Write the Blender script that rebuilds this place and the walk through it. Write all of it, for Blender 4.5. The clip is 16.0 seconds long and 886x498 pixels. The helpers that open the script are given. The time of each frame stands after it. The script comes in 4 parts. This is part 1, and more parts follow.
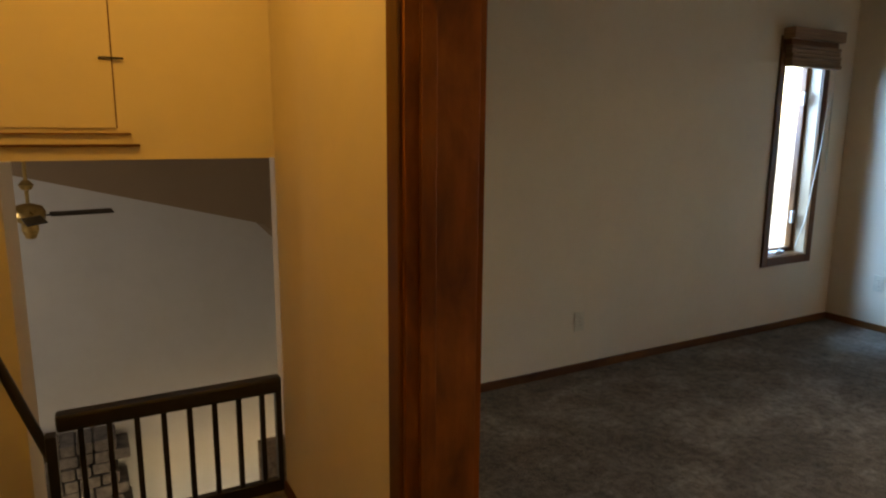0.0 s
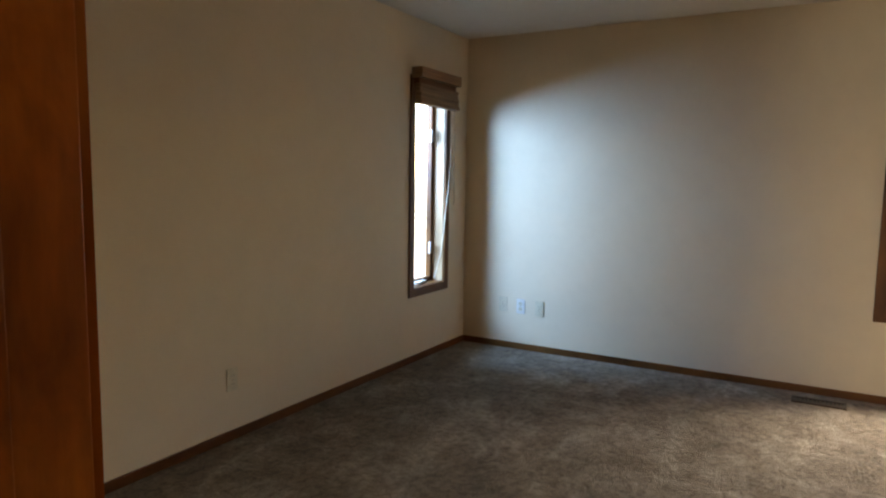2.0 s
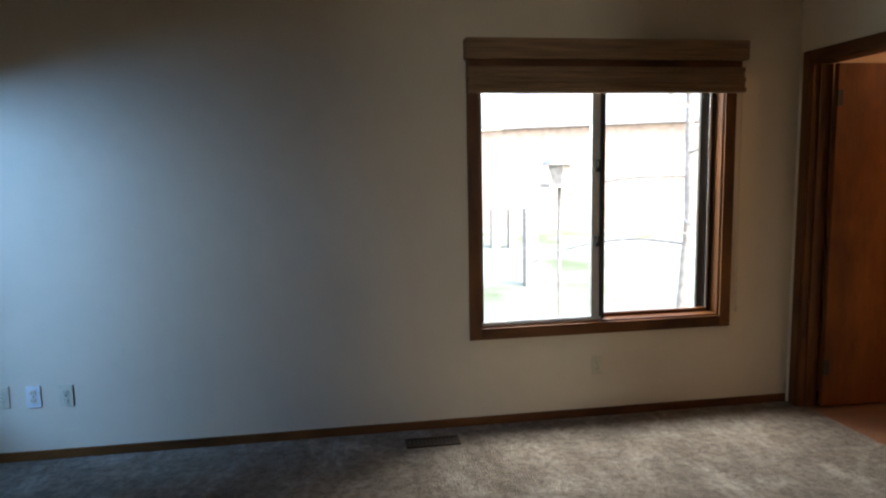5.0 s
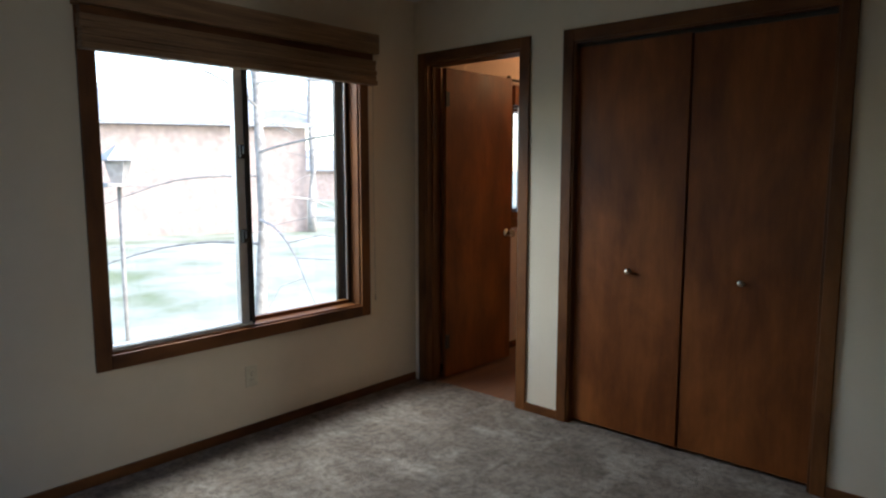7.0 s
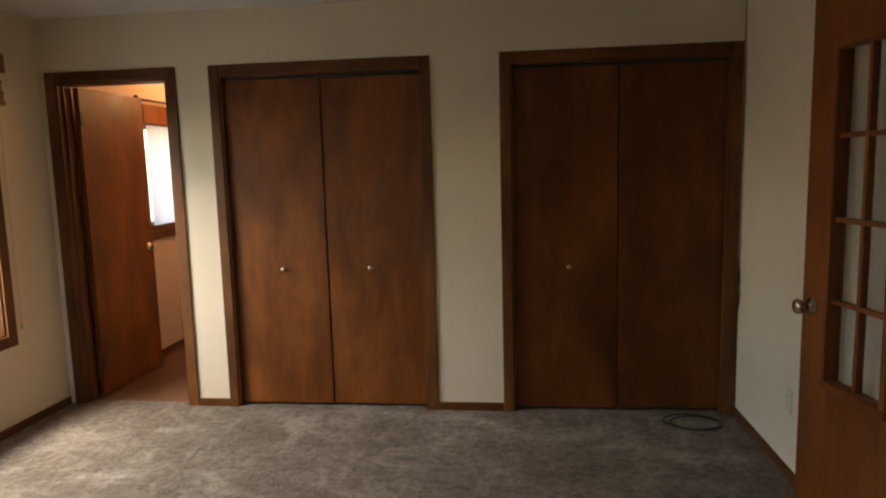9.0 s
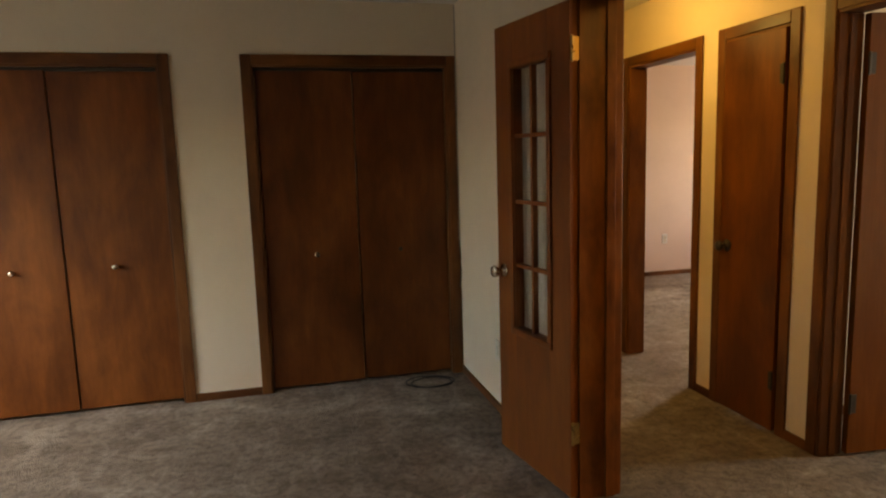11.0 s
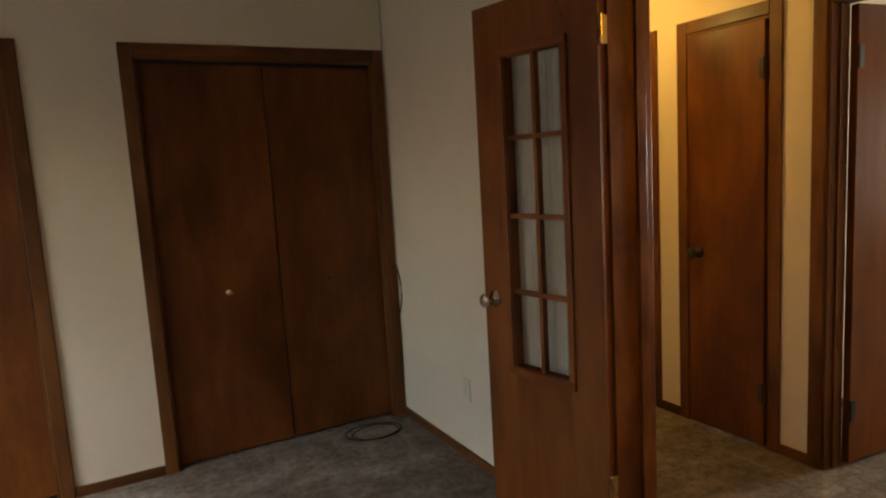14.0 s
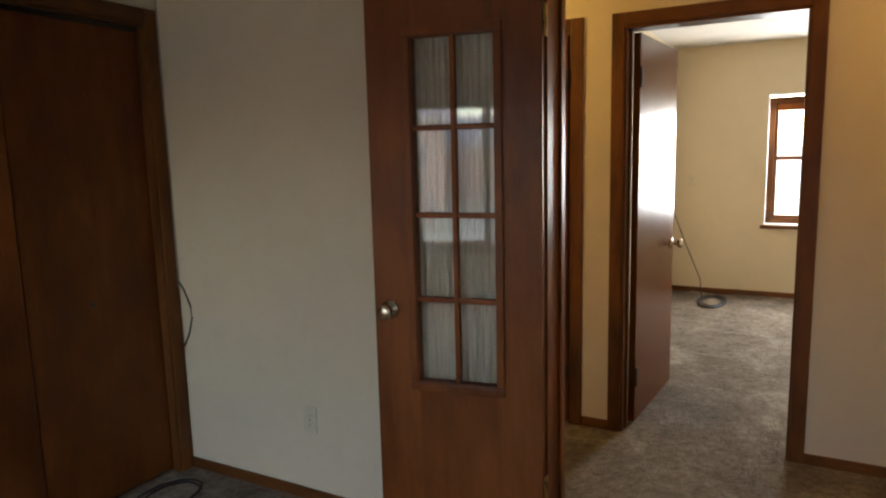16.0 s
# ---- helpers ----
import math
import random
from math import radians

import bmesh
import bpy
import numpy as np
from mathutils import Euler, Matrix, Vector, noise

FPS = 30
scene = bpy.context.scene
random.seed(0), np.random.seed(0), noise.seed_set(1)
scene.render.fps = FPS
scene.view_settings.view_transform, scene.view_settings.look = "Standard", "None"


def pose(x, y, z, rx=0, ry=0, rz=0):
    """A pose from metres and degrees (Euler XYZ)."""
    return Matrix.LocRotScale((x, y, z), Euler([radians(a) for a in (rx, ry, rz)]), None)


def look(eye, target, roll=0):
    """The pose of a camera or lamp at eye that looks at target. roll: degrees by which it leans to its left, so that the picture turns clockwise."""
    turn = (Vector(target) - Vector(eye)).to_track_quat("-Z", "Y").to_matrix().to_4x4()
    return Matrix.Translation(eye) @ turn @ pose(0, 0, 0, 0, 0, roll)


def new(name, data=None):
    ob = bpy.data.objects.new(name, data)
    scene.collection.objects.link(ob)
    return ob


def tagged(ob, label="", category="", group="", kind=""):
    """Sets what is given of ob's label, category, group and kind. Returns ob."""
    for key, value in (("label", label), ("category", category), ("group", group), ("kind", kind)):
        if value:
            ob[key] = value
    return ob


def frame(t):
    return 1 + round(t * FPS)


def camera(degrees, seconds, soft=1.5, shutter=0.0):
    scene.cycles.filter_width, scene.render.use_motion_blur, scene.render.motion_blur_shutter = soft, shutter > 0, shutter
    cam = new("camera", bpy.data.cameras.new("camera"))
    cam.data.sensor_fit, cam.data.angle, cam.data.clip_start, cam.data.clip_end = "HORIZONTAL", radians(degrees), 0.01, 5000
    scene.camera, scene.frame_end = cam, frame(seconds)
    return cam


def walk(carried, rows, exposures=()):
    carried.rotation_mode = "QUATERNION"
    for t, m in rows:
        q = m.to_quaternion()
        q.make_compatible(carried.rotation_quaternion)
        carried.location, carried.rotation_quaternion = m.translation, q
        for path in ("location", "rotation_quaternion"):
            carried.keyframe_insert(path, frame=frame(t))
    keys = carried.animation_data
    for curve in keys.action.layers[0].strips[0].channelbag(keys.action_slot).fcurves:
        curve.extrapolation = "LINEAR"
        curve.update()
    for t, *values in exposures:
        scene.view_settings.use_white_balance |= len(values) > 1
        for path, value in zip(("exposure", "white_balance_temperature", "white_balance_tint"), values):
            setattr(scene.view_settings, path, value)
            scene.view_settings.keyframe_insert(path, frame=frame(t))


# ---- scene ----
cam = camera(68.0, 16.0, soft=2.2)
PATH = [
    (0, (-4.921, -2.855, 1.403), (-3.972, -1.131, 1.045), 0.4),
    (0.5, (-4.871, -2.761, 1.389), (-3.689, -1.184, 1.047), -0.2),
    (1, (-4.819, -2.792, 1.378), (-3.445, -1.373, 1.064), 0.4),
    (1.5, (-4.763, -2.553, 1.327), (-3.165, -1.38, 1.064), 0.7),
    (2, (-4.678, -2.483, 1.309), (-2.953, -1.493, 1.1), 0.9),
    (2.5, (-4.492, -2.425, 1.347), (-2.701, -1.555, 1.163), 0.5),
    (3, (-4.406, -2.321, 1.301), (-2.539, -1.617, 1.165), -0.2),
    (3.2, (-4.349, -2.249, 1.291), (-2.45, -1.634, 1.162), -0.2),
    (5.3, (-3.431, -2.1, 1.471), (-1.506, -2.584, 1.223), -0.9),
    (5.5, (-3.355, -2.088, 1.451), (-1.467, -2.701, 1.207), -0.7),
    (6, (-3.191, -1.979, 1.375), (-1.444, -2.928, 1.157), -0.5),
    (6.5, (-3.034, -1.833, 1.373), (-1.493, -3.087, 1.148), 0.1),
    (7, (-2.964, -1.743, 1.371), (-1.638, -3.222, 1.134), 0.0),
    (7.5, (-2.965, -1.655, 1.363), (-1.873, -3.313, 1.126), -0.5),
    (8, (-2.993, -1.43, 1.407), (-2.17, -3.235, 1.156), -1.2),
    (8.5, (-2.897, -1.126, 1.454), (-2.403, -3.047, 1.198), -1.5),
    (9, (-2.916, -0.975, 1.467), (-2.68, -2.945, 1.216), -1.5),
    (9.5, (-2.968, -0.882, 1.486), (-2.94, -2.866, 1.236), -1.3),
    (10, (-3.005, -0.765, 1.455), (-3.164, -2.744, 1.213), -1.5),
    (10.2, (-3.013, -0.701, 1.45), (-3.24, -2.673, 1.203), -1.6),
    (12.3, (-2.837, -0.584, 1.464), (-3.542, -2.428, 1.147), -2.0),
    (12.5, (-2.826, -0.648, 1.477), (-3.535, -2.49, 1.155), -2.1),
    (13, (-2.785, -0.892, 1.448), (-3.523, -2.727, 1.152), -2.0),
    (13.5, (-2.731, -1.086, 1.448), (-3.514, -2.905, 1.17), -2.6),
    (14, (-2.61, -1.356, 1.456), (-3.544, -3.106, 1.198), -3.3),
    (14.5, (-2.553, -1.654, 1.439), (-3.651, -3.311, 1.224), -4.6),
    (15, (-2.397, -1.945, 1.463), (-3.786, -3.364, 1.226), -4.1),
    (15.5, (-2.265, -2.149, 1.461), (-3.876, -3.304, 1.194), -2.5),
    (16, (-2.086, -2.296, 1.449), (-3.831, -3.231, 1.162), -1.4),
]
walk(cam, [(t, look(eye, target, roll)) for t, eye, target, roll in PATH], [(0.0, 5.2, 8900, 15), (1.0, 5.35, 9900, 17), (2.0, 5.4, 10000, 18), (3.0, 5.15, 9300, 16), (5.5, 4.35, 6900, 11), (6.5, 4.15, 6600, 10), (8.0, 3.95, 6200, 9), (8.5, 4.4, 6900, 12), (9.0, 5.1, 8600, 18), (10.0, 5.25, 9200, 19), (12.5, 5.25, 9000, 19), (14.0, 5.2, 8300, 18), (16.0, 5.2, 7300, 15)])

# ---- light ----
world = bpy.data.worlds.new("sky")
scene.world = world
world.use_nodes = True
wn = world.node_tree
sky = wn.nodes.new("ShaderNodeTexSky")
sky.sky_type, sky.sun_disc = "NISHITA", False
sky.sun_elevation, sky.sun_rotation, sky.dust_density, sky.air_density = radians(33), radians(242), 1.0, 1.0
wn.links.new(sky.outputs[0], wn.nodes["Background"].inputs[0])
wn.nodes["Background"].inputs[1].default_value = 0.05
sun = new("sun", bpy.data.lights.new("sun", "SUN"))
sun.data.energy, sun.data.angle, sun.data.color = 0.34, radians(50), (1.0, 0.98, 0.96)
sun.matrix_world = look((-85, -45, 62), (0, 0, 0))


def lamp_area(name, eye, target, w, h, power, color):
    l = new(name, bpy.data.lights.new(name, "AREA"))
    l.data.shape, l.data.size, l.data.size_y, l.data.energy, l.data.color = "RECTANGLE", w, h, power, color
    l.matrix_world = look(eye, target)
    return l


def lamp_point(name, at, power, color, radius):
    l = new(name, bpy.data.lights.new(name, "POINT"))
    l.data.energy, l.data.color, l.data.shadow_soft_size = power, color, radius
    l.location = at
    return l


DAY = (0.78, 0.9, 1.0)
WARM = (1.0, 0.63, 0.16)
lamp_point("hall_lamp_light", (-4.85, -1.35, 2.24), 0.27, WARM, 0.09)
lamp_point("hall_lamp_light", (-4.78, -3.95, 2.2), 0.34, (1.0, 0.7, 0.2), 0.09)
lamp_point("bath_lamp_light", (-0.75, -6.3, 2.2), 0.55, (1.0, 0.6, 0.32), 0.09)
lamp_area("east_window_sky", (0.8, -3.5, 2.6), (-1.3, -3.75, 0.0), 1.5, 0.9, 11.5, (0.84, 0.92, 1.0))
lamp_area("north_window_sky", (-1.25, 0.95, 1.75), (-0.35, -0.3, 0.6), 1.0, 1.0, 9.0, (0.17, 0.44, 1.0))
# side room: added fill lamp at an assumed, unseen window opening
lamp_area("side_room_fill", (-9.0, -6.4, 1.4), (-8.0, -6.5, 1.3), 1.0, 1.2, 0.6, (1.0, 0.84, 0.72))
lamp_area("far_window_sky", (-9.232, -2.18, 1.31), (-8.0, -2.18, 1.1), 0.56, 1.0, 2.7, (0.86, 0.95, 1.0))

# ---- materials ----


def material(name, rough=0.6, metal=0.0):
    m = bpy.data.materials.new(name)
    m.use_nodes = True
    nt = m.node_tree
    b = nt.nodes["Principled BSDF"]
    b.inputs["Roughness"].default_value, b.inputs["Metallic"].default_value = rough, metal
    return m, nt, b


def node(nt, kind, **inputs):
    n = nt.nodes.new(kind)
    for k, v in inputs.items():
        n.inputs[k.replace("_", " ")].default_value = v
    return n


def coords(nt, scale=(1, 1, 1), shift=False):
    tc = nt.nodes.new("ShaderNodeTexCoord")
    mp = nt.nodes.new("ShaderNodeMapping")
    mp.inputs["Scale"].default_value = scale
    if shift:
        oi = nt.nodes.new("ShaderNodeObjectInfo")
        mul = nt.nodes.new("ShaderNodeVectorMath")
        mul.operation = "SCALE"
        mul.inputs[0].default_value = (31.0, 17.0, 23.0)
        nt.links.new(oi.outputs["Random"], mul.inputs["Scale"])
        nt.links.new(mul.outputs[0], mp.inputs["Location"])
    nt.links.new(tc.outputs["Object"], mp.inputs["Vector"])
    return mp.outputs[0]


def ramp(nt, src, stops):
    r = nt.nodes.new("ShaderNodeValToRGB")
    while len(r.color_ramp.elements) < len(stops):
        r.color_ramp.elements.new(0.5)
    for e, (p, c) in zip(r.color_ramp.elements, stops):
        e.position, e.color = p, (*c, 1)
    nt.links.new(src, r.inputs[0])
    return r.outputs[0]


def bump(nt, b, src, strength, dist):
    n = nt.nodes.new("ShaderNodeBump")
    n.inputs["Strength"].default_value, n.inputs["Distance"].default_value = strength, dist
    nt.links.new(src, n.inputs["Height"])
    nt.links.new(n.outputs[0], b.inputs["Normal"])


def mix(nt, fac, a, c, mode="MIX"):
    n = nt.nodes.new("ShaderNodeMix")
    n.data_type, n.blend_type = "RGBA", mode
    for sock, v in ((n.inputs[0], fac), (n.inputs[6], a), (n.inputs[7], c)):
        if hasattr(v, "is_output"):
            nt.links.new(v, sock)
        else:
            sock.default_value = v if isinstance(v, float) else (*v, 1)
    return n.outputs[2]


def noise_tex(nt, vec, scale, detail=4.0, rough=0.55, warp=0.0):
    n = node(nt, "ShaderNodeTexNoise", Scale=scale, Detail=detail, Roughness=rough, Distortion=warp)
    nt.links.new(vec, n.inputs["Vector"])
    return n.outputs[0]


def wood(name, dark, mid, light, rough=0.4, axis="z", figure=1.0, relief=0.12):
    """Stained veneer with the grain along one axis."""
    m, nt, b = material(name, rough)
    s = {"z": (1, 1, 0.06), "x": (0.06, 1, 1), "y": (1, 0.06, 1)}[axis]
    fine = noise_tex(nt, coords(nt, tuple(v * 70 for v in s), True), 1.0, 6.0, 0.65)
    s2 = {"z": (1, 1, 0.42), "x": (0.42, 1, 1), "y": (1, 0.42, 1)}[axis]
    broad = noise_tex(nt, coords(nt, tuple(v * 4 for v in s2), True), figure, 5.0, 0.6, 0.35)
    s3 = {"z": (1, 1, 0.16), "x": (0.16, 1, 1), "y": (1, 0.16, 1)}[axis]
    band = noise_tex(nt, coords(nt, tuple(v * 16 for v in s3), True), 1.0, 4.0, 0.6, 0.2)
    col = ramp(nt, broad, [(0.34, dark), (0.5, mid), (0.66, light)])
    col = mix(nt, 0.42, col, ramp(nt, band, [(0.34, (0.6, 0.55, 0.5)), (0.58, (1, 1, 1))]), "MULTIPLY")
    streak = ramp(nt, fine, [(0.3, (0.62, 0.57, 0.52)), (0.62, (1, 1, 1))])
    col = mix(nt, 0.3, col, streak, "MULTIPLY")
    nt.links.new(col, b.inputs["Base Color"])
    vary = 0.1 if relief > 0.05 else 0.01
    rr = ramp(nt, broad, [(0.3, (rough - vary * 0.8,) * 3), (0.7, (rough + vary * 1.2,) * 3)])
    nt.links.new(rr, b.inputs["Roughness"])
    b.inputs["Specular IOR Level"].default_value = 0.28
    bump(nt, b, fine, relief, 0.002)
    return m


def plaster(name, base, grain=90.0, strength=0.18, rough=0.75):
    """Painted wall with roller texture and faint patches."""
    m, nt, b = material(name, rough)
    v = coords(nt)
    patch = noise_tex(nt, v, 1.6, 5.0, 0.6)
    fine = noise_tex(nt, v, grain, 3.0, 0.6)
    mark = noise_tex(nt, v, 7.0, 8.0, 0.7)
    lo = tuple(c * 0.93 for c in base)
    col = ramp(nt, patch, [(0.3, lo), (0.7, base)])
    col = mix(nt, 0.25, col, ramp(nt, mark, [(0.3, (0.88, 0.87, 0.85)), (0.55, (1, 1, 1))]), "MULTIPLY")
    nt.links.new(col, b.inputs["Base Color"])
    bump(nt, b, fine, strength, 0.003)
    return m


def plain(name, col, rough=0.5, metal=0.0, var=0.15, scale=30.0):
    m, nt, b = material(name, rough, metal)
    n = noise_tex(nt, coords(nt, shift=True), scale, 4.0)
    nt.links.new(ramp(nt, n, [(0.3, tuple(c * (1 - var) for c in col)), (0.7, col)]), b.inputs["Base Color"])
    r2 = ramp(nt, n, [(0.3, (rough * 0.85,) * 3), (0.7, (min(1, rough * 1.15),) * 3)])
    nt.links.new(r2, b.inputs["Roughness"])
    return m


def carpet_material(name, dark, mid, light):
    """Cut-pile carpet, brushed in swathes and trodden in patches."""
    m, nt, b = material(name, 0.95)
    v = coords(nt)
    tuft = noise_tex(nt, v, 120.0, 3.0, 0.75)
    clump = noise_tex(nt, v, 26.0, 5.0, 0.7, 0.6)
    swathe = noise_tex(nt, coords(nt, (1.1, 1.7, 1)), 1.6, 6.0, 0.62, 0.8)
    tread = noise_tex(nt, coords(nt, (5.5, 1.1, 1)), 1.8, 6.0, 0.62, 0.4)
    scuff = noise_tex(nt, v, 7.0, 5.0, 0.68, 0.3)
    col = ramp(nt, swathe, [(0.36, dark), (0.52, mid), (0.66, light)])
    col = mix(nt, ramp(nt, tread, [(0.52, (0, 0, 0)), (0.68, (0.5, 0.5, 0.5))]), col, light)
    col = mix(nt, 0.7, col, ramp(nt, scuff, [(0.36, (0.6, 0.58, 0.56)), (0.6, (1, 1, 1))]), "MULTIPLY")
    col = mix(nt, 0.8, col, ramp(nt, clump, [(0.36, (0.42, 0.4, 0.38)), (0.58, (1, 1, 1))]), "MULTIPLY")
    col = mix(nt, 0.6, col, ramp(nt, tuft, [(0.3, (0.5, 0.48, 0.46)), (0.65, (1, 1, 1))]), "MULTIPLY")
    nt.links.new(col, b.inputs["Base Color"])
    h = nt.nodes.new("ShaderNodeMath")
    h.operation = "MULTIPLY_ADD"
    nt.links.new(clump, h.inputs[0])
    h.inputs[1].default_value = 1.6
    nt.links.new(tuft, h.inputs[2])
    bump(nt, b, h.outputs[0], 1.0, 0.03)
    b.inputs["Sheen Weight"].default_value = 0.08
    return m


WALL = plaster("cream_wall_paint", (0.74, 0.62, 0.455))
WALL_COOL = plaster("grey_white_paint", (0.62, 0.62, 0.60))
CEIL = plaster("ceiling_paint", (0.72, 0.70, 0.66), 60.0, 0.5, 0.9)
CARPET = carpet_material("taupe_carpet", (0.31, 0.232, 0.16), (0.43, 0.34, 0.25), (0.66, 0.555, 0.435))
DOOR = wood("stained_birch_veneer", (0.125, 0.034, 0.0065), (0.19, 0.053, 0.0095), (0.27, 0.081, 0.015), 0.42)
DOOR_DARK = wood("dark_stained_birch_veneer", (0.085, 0.022, 0.004), (0.135, 0.036, 0.0065), (0.19, 0.055, 0.01), 0.42)
GLOSSY = wood("varnished_birch_veneer", (0.14, 0.04, 0.0075), (0.17, 0.05, 0.0095), (0.2, 0.062, 0.0115), 0.25, "z", 0.6, 0.0)
FRENCH = wood("stained_oak_veneer", (0.17, 0.044, 0.008), (0.235, 0.064, 0.0115), (0.29, 0.085, 0.016), 0.42)
TRIM = wood("walnut_trim_upright", (0.07, 0.023, 0.006), (0.135, 0.046, 0.011), (0.2, 0.073, 0.018), 0.44)
TRIM_X = wood("walnut_trim_along_x", (0.07, 0.023, 0.006), (0.135, 0.046, 0.011), (0.2, 0.073, 0.018), 0.44, "x")
TRIM_Y = wood("walnut_trim_along_y", (0.07, 0.023, 0.006), (0.135, 0.046, 0.011), (0.2, 0.073, 0.018), 0.44, "y")
CEDAR = wood("knotty_cedar_jamb", (0.12, 0.032, 0.006), (0.23, 0.066, 0.011), (0.34, 0.11, 0.02), 0.36, "z", 1.8)
BLACK = plain("black_stained_wood", (0.018, 0.013, 0.011), 0.35)
BRASS = plain("aged_brass", (0.62, 0.42, 0.16), 0.3, 1.0)
STEEL = plain("dull_bronze_knob", (0.6, 0.5, 0.38), 0.25, 1.0)
ALU = plain("weathered_aluminium", (0.62, 0.60, 0.57), 0.45, 0.8)
DARKMETAL = plain("dark_bronze_metal", (0.05, 0.042, 0.035), 0.45, 0.6)
IVORY = plain("ivory_plastic", (0.68, 0.6, 0.44), 0.4)
WHITEP = plain("white_plastic", (0.75, 0.73, 0.68), 0.4)
CORD = plain("dark_rubber_cable", (0.025, 0.022, 0.02), 0.5)
CORD_W = plain("cream_cord", (0.6, 0.52, 0.4), 0.7)
VINYL = wood("brown_vinyl_floor", (0.12, 0.055, 0.03), (0.17, 0.08, 0.045), (0.22, 0.11, 0.06), 0.4, "y")
PINK = plaster("salmon_wall_paint", (0.68, 0.52, 0.42))
PEACH = plaster("peach_wall_paint", (0.72, 0.60, 0.42))
WHITEPAINT = plaster("white_reveal_paint", (0.8, 0.8, 0.78), 60.0, 0.1)


def glass_material():
    m, nt, b = material("window_glass", 0.0)
    tr = nt.nodes.new("ShaderNodeBsdfTransparent")
    gl = nt.nodes.new("ShaderNodeBsdfGlossy")
    gl.inputs["Roughness"].default_value = 0.03
    lw = nt.nodes.new("ShaderNodeLayerWeight")
    lw.inputs["Blend"].default_value = 0.5
    pw = nt.nodes.new("ShaderNodeMath")
    pw.operation = "POWER"
    pw.inputs[1].default_value = 4.0
    nt.links.new(lw.outputs["Facing"], pw.inputs[0])
    fr = nt.nodes.new("ShaderNodeMath")
    fr.operation = "MULTIPLY_ADD"
    fr.inputs[1].default_value, fr.inputs[2].default_value = 0.75, 0.045
    nt.links.new(pw.outputs[0], fr.inputs[0])
    mx = nt.nodes.new("ShaderNodeMixShader")
    nt.links.new(fr.outputs[0], mx.inputs[0])
    nt.links.new(tr.outputs[0], mx.inputs[1])
    nt.links.new(gl.outputs[0], mx.inputs[2])
    nt.links.new(mx.outputs[0], nt.nodes["Material Output"].inputs[0])
    nt.nodes.remove(b)
    return m


GLASS = glass_material()


def woven_material():
    """Woven-wood shade: thin reeds crossed by yarn."""
    m, nt, b = material("woven_wood_shade", 0.7)
    reed = noise_tex(nt, coords(nt, (3, 3, 260)), 1.0, 3.0, 0.6)
    tone = noise_tex(nt, coords(nt, (2, 2, 30)), 1.0, 3.0, 0.6)
    col = ramp(nt, tone, [(0.3, (0.2, 0.105, 0.05)), (0.7, (0.36, 0.205, 0.1))])
    col = mix(nt, 0.7, col, ramp(nt, reed, [(0.35, (0.45, 0.42, 0.4)), (0.6, (1, 1, 1))]), "MULTIPLY")
    nt.links.new(col, b.inputs["Base Color"])
    bump(nt, b, reed, 0.6, 0.003)
    return m


WOVEN = woven_material()


def cloth_material(name, col, through_light):
    m, nt, b = material(name, 0.9)
    n = noise_tex(nt, coords(nt, (120, 120, 12)), 1.0, 3.0)
    nt.links.new(ramp(nt, n, [(0.3, tuple(c * 0.85 for c in col)), (0.7, col)]), b.inputs["Base Color"])
    tl = nt.nodes.new("ShaderNodeBsdfTranslucent")
    tl.inputs[0].default_value = (*col, 1)
    mx = nt.nodes.new("ShaderNodeMixShader")
    mx.inputs[0].default_value = through_light
    nt.links.new(b.outputs[0], mx.inputs[1])
    nt.links.new(tl.outputs[0], mx.inputs[2])
    nt.links.new(mx.outputs[0], nt.nodes["Material Output"].inputs[0])
    return m


CURTAIN = cloth_material("cream_sheer_cloth", (0.72, 0.68, 0.56), 0.3)
LACE = cloth_material("white_lace_cloth", (0.8, 0.8, 0.78), 0.6)

# ---- building helpers ----


def box(bm, lo, hi, bevel=0.0, segments=2):
    x0, y0, z0 = (min(a, c) for a, c in zip(lo, hi))
    x1, y1, z1 = (max(a, c) for a, c in zip(lo, hi))
    r = bmesh.ops.create_cube(bm, size=1.0, matrix=Matrix.LocRotScale(((x0 + x1) / 2, (y0 + y1) / 2, (z0 + z1) / 2), None, (x1 - x0, y1 - y0, z1 - z0)))
    if bevel:
        edges = {e for v in r["verts"] for e in v.link_edges}
        bmesh.ops.bevel(bm, geom=list(edges), offset=bevel, segments=segments, affect="EDGES", profile=0.6)


def lathe(bm, profile, m, steps=20):
    """Turns (radius, height) rows about z and lays the result at m."""
    rings = []
    for r, h in profile:
        if r < 1e-5:
            rings.append([bm.verts.new(m @ Vector((0, 0, h)))])
        else:
            rings.append([bm.verts.new(m @ Vector((r * math.cos(2 * math.pi * i / steps), r * math.sin(2 * math.pi * i / steps), h))) for i in range(steps)])
    for a, c in zip(rings, rings[1:]):
        for i in range(steps):
            j = (i + 1) % steps
            if len(a) == 1 and len(c) > 1:
                bm.faces.new((a[0], c[i], c[j]))
            elif len(c) == 1 and len(a) > 1:
                bm.faces.new((a[i], a[j], c[0]))
            elif len(a) > 1:
                bm.faces.new((a[i], a[j], c[j], c[i]))


